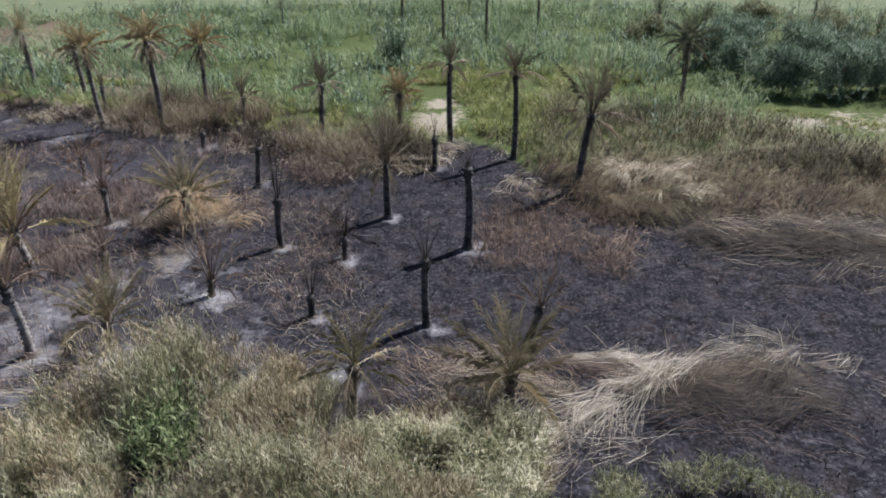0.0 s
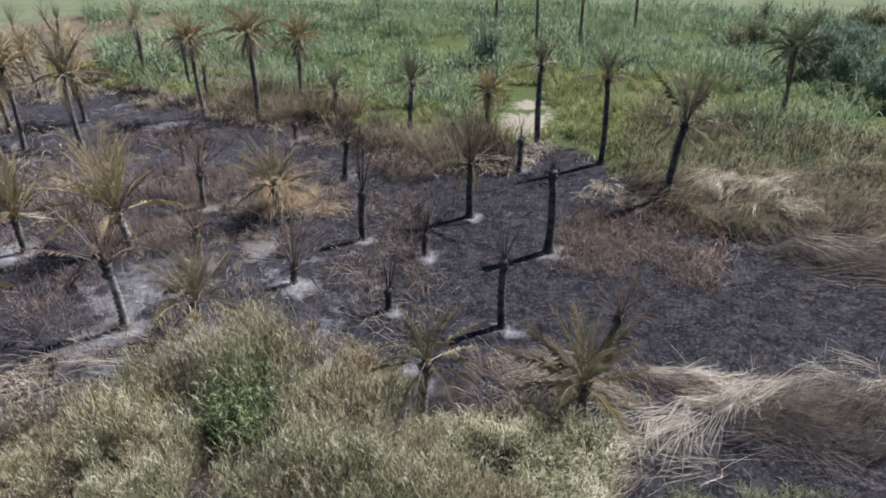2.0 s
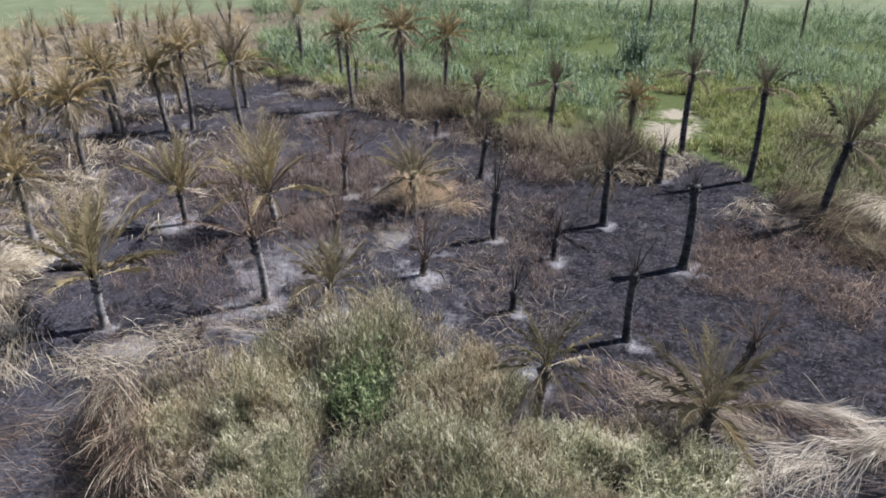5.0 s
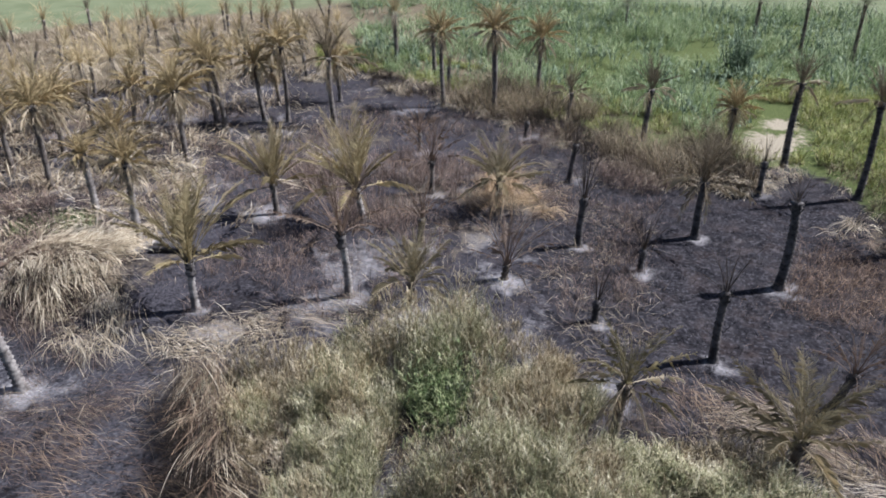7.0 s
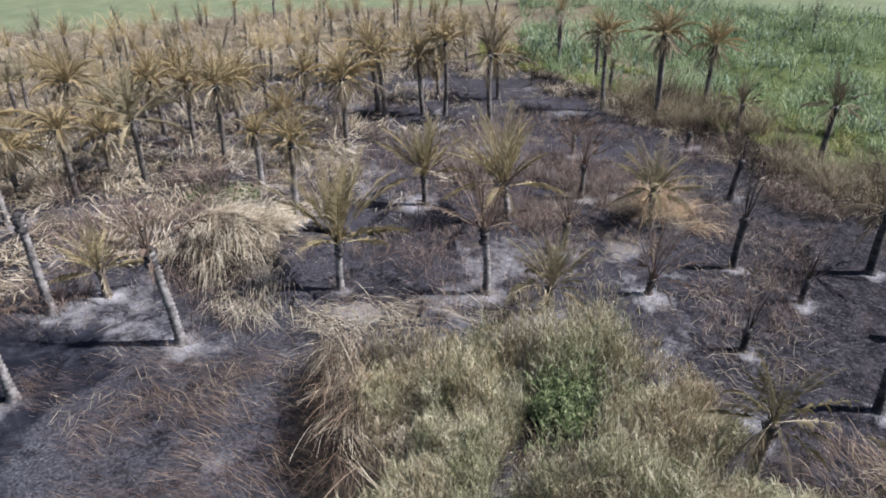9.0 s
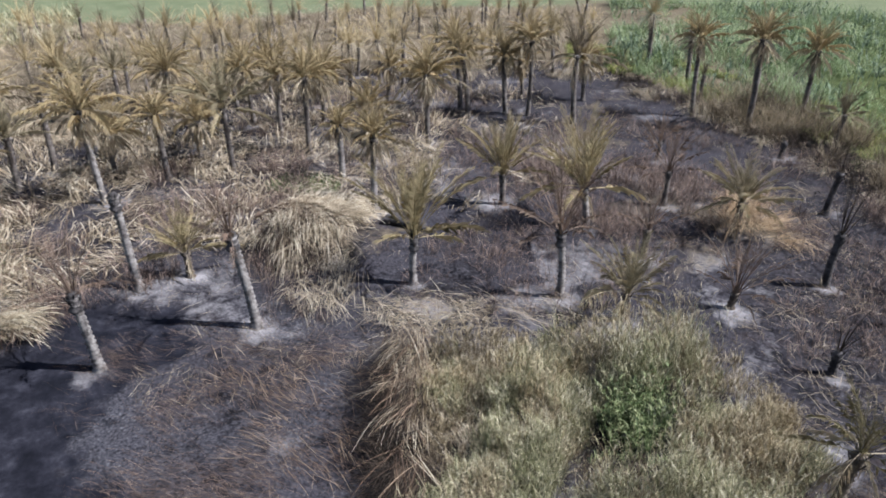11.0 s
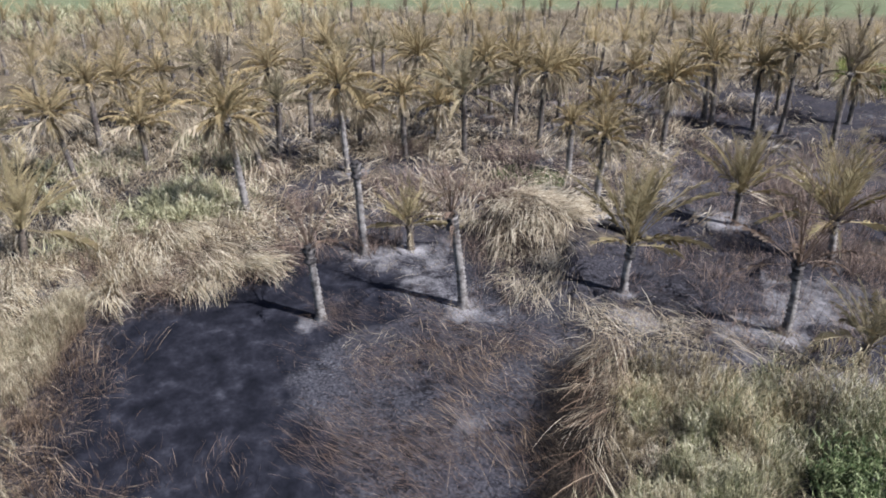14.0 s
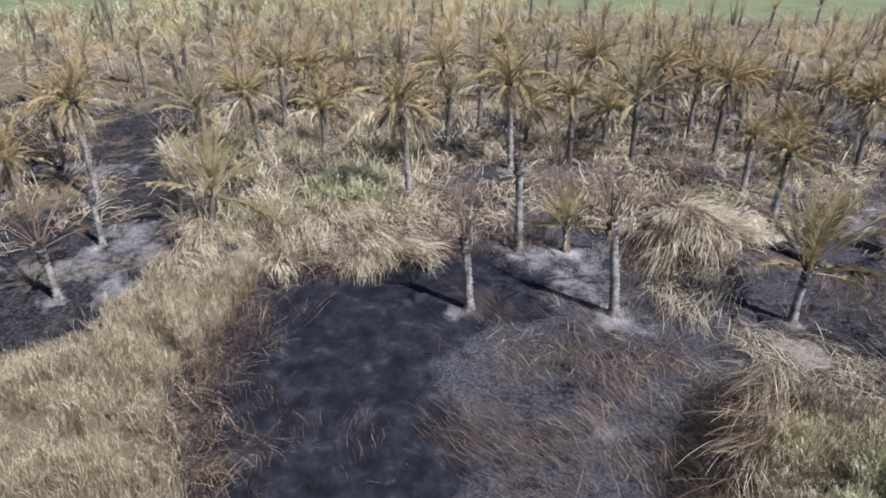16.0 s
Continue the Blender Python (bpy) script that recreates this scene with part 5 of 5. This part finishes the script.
stuff("grey_green_tufts", tufts(p, 1.5, 20, (30, 85), (30, 100), 0.05, 4), M_GREY_GREEN, "grey-green leafy tufts among bleached reeds", "reeds")
p = scatter(8000, 95.2, 122, lambda az: np.interp(az, [95, 96, 99, 102, 104.5, 107, 122], [31, 30.5, 27, 24, 19, 12, 12]), lambda az: np.interp(az, [95, 97, 103, 111, 122], [31.2, 31.5, 32, 28, 28]), 0.45, 1.0, 73)
stuff("tan_reed_bed", reeds(p, 1.9 * (0.4 + 1.0 * value_noise(p[:, 0], p[:, 1], 1.4, 74)), 3, 7, 0.5, 0.011, 1.0, segs=2, rise=(66, 89), fall=(5, 60)), M_TAN, "standing dry tan reeds with feathery tips", "reeds")
p = scatter(420, 92, 109, 17, 31, 0.2, 2.0, 173)
p = p[np.abs(polar(p[:, 0], p[:, 1])[0] - np.interp(polar(p[:, 0], p[:, 1])[1], [17, 24, 31], [105, 101.5, 95.5])) < 2.8]
stuff("rusty_fringe", [sheaves(p + np.array([0, 0, 0.2]), 18, 1.9, 20 + rng.normal(0, 45, len(p)), (35, 80), (15, 80), 18, 0.35, 0.013, 5)], M_RUST_PALE, "rust-tan stalks leaning over the soot", "straw")
p = scatter(130, 84, 104, 19, 29, 0.45, 2.0, 373)
p = p[np.abs(polar(p[:, 0], p[:, 1])[0] - np.interp(polar(p[:, 0], p[:, 1])[1], [17, 24, 31], [101, 97.5, 92.5])) < 3.5]
stuff("rusty_sprigs", [sheaves(p, 9, 1.3, 20 + rng.normal(0, 60, len(p)), (15, 75), (10, 60), 22, 0.4, 0.011, 4)], M_RUST_PALE, "thin rust-brown sprigs standing in the soot", "stubble")
p = scatter(2000, 36, 118, 44, 112, 0.46, 3.0, 75)
p = p[burnt_patch(p[:, 0], p[:, 1]) < 0.5]
stuff("dry_undergrowth", [sheaves(p, 16, 2.0, U(0, 360, len(p)), (5, 75), (40, 110), 30, 0.5, 0.052, 2)], M_STRAW, "dry tan grass and dead leaves between the palms", "grass")
p = np.concatenate([scatter(480, 36, 118, 40, 108, 0.45, 3.0, 175), scatter(260, 46, 82, 36, 62, 0.48, 2.4, 176)])
p = p[burnt_patch(p[:, 0], p[:, 1]) < 0.5]
stuff("bleached_drifts", [sheaves(p, 20, 2.0, U(0, 360, len(p)), (0, 35), (10, 70), 20, 0.6, 0.055, 3)], M_PALE, "bleached straw drifts between the palms", "straw")
p = scatter(1100, 57, 80, 33, 50, 0.52, 3.0, 77)
stuff("rusty_reeds", tufts(p, 1.8, 5, (45, 88), (10, 80), 0.018, 4), M_TWIG, "thin rust-brown burnt stalks", "reeds")
p = within(240, -37.5, 24.0, 2.4, 1.6, 30)
stuff("low_green_weeds", tufts(p, 0.6, 9, (20, 80), (20, 80), 0.06, 3), M_BUSH, "low dark green weeds between burnt palms", "weeds")

# Stubble and cinders on the burnt earth.
p = scatter(62, 53, 67, 19.5, 27.0, 0.5, 1.6, 462)
stuff("combed_stalks", [sheaves(p + np.array([0, 0, 0.08]), 8, 2.0, comb(p, 12, 40, 4.0, 463), (0, 22), (5, 35), 9, 0.5, 0.011, 4)], M_RUST_PALE, "rust-brown stalks combed flat over the ash", "straw")
p = scatter(380, 53, 79, 15.5, 29, 0.48, 2.0, 81)
stuff("fallen_stalks", [sheaves(p, 8, 1.5, 30 + rng.normal(0, 15, len(p)) + 180 * rng.integers(0, 2, len(p)), (-1, 20), (0, 25), 12, 0.5, 0.0075, 3)], M_RUST, "thin rust-brown stalks fallen on the ash", "stubble")
p = scatter(60, 84, 100, 17, 24, 0.42, 2.0, 82)
stuff("standing_stalks", [sheaves(p, 6, 0.8, U(0, 360, len(p)), (40, 85), (0, 50), 25, 0.35, 0.012, 3)], M_RUST, "thin dry stalks standing in the soot", "stubble")
p = scatter(14000, -44, 112, 14, lambda az: burnt_reach(az) - 1, 0.35, 1.8, 83)
p = p[np.maximum(oval(p[:, 0], p[:, 1], -26.5, 1.5, 7.5, 4.6, 10), oval(p[:, 0], p[:, 1], -20, 0.5, 4.5, 3.2)) < 0.5]
stuff("charred_stubble", [ribbons(p, U(0, 360, len(p)), U(0, 60, len(p)), U(0, 40, len(p)), U(0.12, 0.5, len(p)), U(0.02, 0.045, len(p)), 2)], M_CINDER, "charred stubble and twigs on the ash", "stubble")
p = scatter(1400, 8, 86, 24, lambda az: burnt_reach(az) - 2, 0.45, 3.0, 85)
p = p[np.maximum(oval(p[:, 0], p[:, 1], -26.5, 1.5, 8.5, 5.6, 10), oval(p[:, 0], p[:, 1], -29.3, 8.0, 4.0, 2.6, 20)) < 0.5]
stuff("scattered_straw", [sheaves(p, 7, 1.2, U(0, 360, len(p)), (0, 14), (0, 22), 25, 0.4, 0.014, 3)], M_STRAW, "scattered pale straw on burnt earth", "straw")
p = scatter(3300, 8, 62, 28, 66, 0.46, 3.5, 86)
stuff("burnt_brush", tufts(p, 1.2, 9, (25, 85), (0, 80), 0.017, 2), M_TWIG, "fine brown burnt twigs between the palms", "brush")


p = scatter(1300, 72, 118, 100, 126, 0.35, 5.0, 87)
stuff("far_green_brush", tufts(p, 2.2, 9, (30, 88), (20, 80), 0.1, 3), M_GREY_GREEN, "grey-green brush beyond the dry grove", "brush")


p = np.concatenate([within(260, -21.8, 41.0, 4.0, 3.0), within(160, -20.8, 33.2, 2.8, 2.0), within(120, -27.0, 37.0, 3.0, 2.0), within(160, -8.0, 46.0, 2.6, 2.4)])
stuff("twig_haze", tufts(p, 1.9, 9, (40, 88), (10, 80), 0.014, 3), M_TWIG, "thin mauve-brown twigs standing round burnt palms", "brush")
p = scatter(2000, -42, 14, 20, 44, 0.4, 1.5, 188)
stuff("charred_tufts", tufts(p, 0.22, 5, (15, 75), (0, 50), 0.035, 2), M_CINDER, "small charred tufts on burnt earth", "stubble")


# ---- shrubs ----
def shrub_mesh(seed, tall, wide, mat):
    """A ragged crown of small leaves in lobes."""
    n = 4600
    lobes = [(rng.uniform(-0.6, 0.6) * wide, rng.uniform(-0.6, 0.6) * wide, tall * rng.uniform(0.2, 0.85), rng.uniform(0.22, 0.45)) for _ in range(16)]
    which = rng.integers(0, len(lobes), n)
    c = np.array(lobes)[which]
    d = rng.normal(0, 1, (n, 3))
    d /= np.linalg.norm(d, axis=1)[:, None]
    q = c[:, :3] + d * (c[:, 3] * wide * rng.uniform(0.5, 1.0, n) ** 0.5)[:, None] * np.array([1, 1, 0.75])
    q[:, 2] = np.maximum(q[:, 2], 0.1)
    v, quads, tris, along, _ = ribbons(q, U(0, 360, n), U(10, 89, n), U(10, 80, n), U(0.35, 0.85, n), U(0.045, 0.1, n), 2)
    me = bpy.data.meshes.new("crown")
    fill_mesh(me, v, [quads, tris], along)
    me.materials.append(mat)
    return me


def shrub(x, y, tall, wide, mat=None, label="dark green leafy shrub beyond the reeds"):
    thing = new("shrub")
    thing.matrix_world = pose(x, y, float(height(x, y)), 0, 0, rng.uniform(0, 360))
    tagged(thing, label, "shrub", "shrubs beyond the reeds")
    new("crown", shrub_mesh(0, tall, wide, mat or M_SHRUB)).parent = thing
    for i in range(6):
        a, d = rng.uniform(0, 6.28), rng.uniform(0.2, 0.5) * wide
        new("stem", trunk_mesh(tall * 0.6, d * math.cos(a), d * math.sin(a), 0.12, i, M_BARK_BROWN, 6, 0.3)).parent = thing


for sx, sy, tall, wide in ((32.2, 66.5, 4.2, 3.0), (36.5, 66.0, 4.6, 3.4), (41.5, 66.8, 4.6, 3.6), (46.5, 66.5, 4.8, 3.6), (30.5, 73.0, 4.8, 3.4), (35.5, 72.5, 5.4, 3.8), (41.0, 74.0, 5.4, 3.8), (47.0, 74.5, 5.2, 3.8), (52.5, 75.0, 5.2, 3.8), (33.5, 81.0, 5.0, 3.6), (30.0, 78.5, 4.6, 3.2)):
    shrub(sx, sy, tall, wide)
for sx, sy, tall, wide in ((46.0, 84.0, 5.0, 4.0), (38.0, 90.0, 5.0, 4.0), (53.0, 84.0, 4.8, 3.8), (24.0, 88.0, 3.8, 3.0)):
    shrub(sx, sy, tall, wide, M_MARGIN, "grey-green bushy shrub beyond the reeds")


def fallen_trunk(x, y, turn, long, thick):
    """A charred log lying in the ash."""
    ob = new("fallen_trunk", trunk_mesh(long, 0.1, 0.05, thick, 77, M_BARK_CHAR_BACKLIT))
    ob.matrix_world = pose(x, y, float(height(x, y)) + thick * 0.45, 0, 86, turn)
    tagged(ob, "charred palm log fallen beside a straw mound", "log")


fallen_trunk(-29.6, 24.4, 20, 2.4, 0.45)
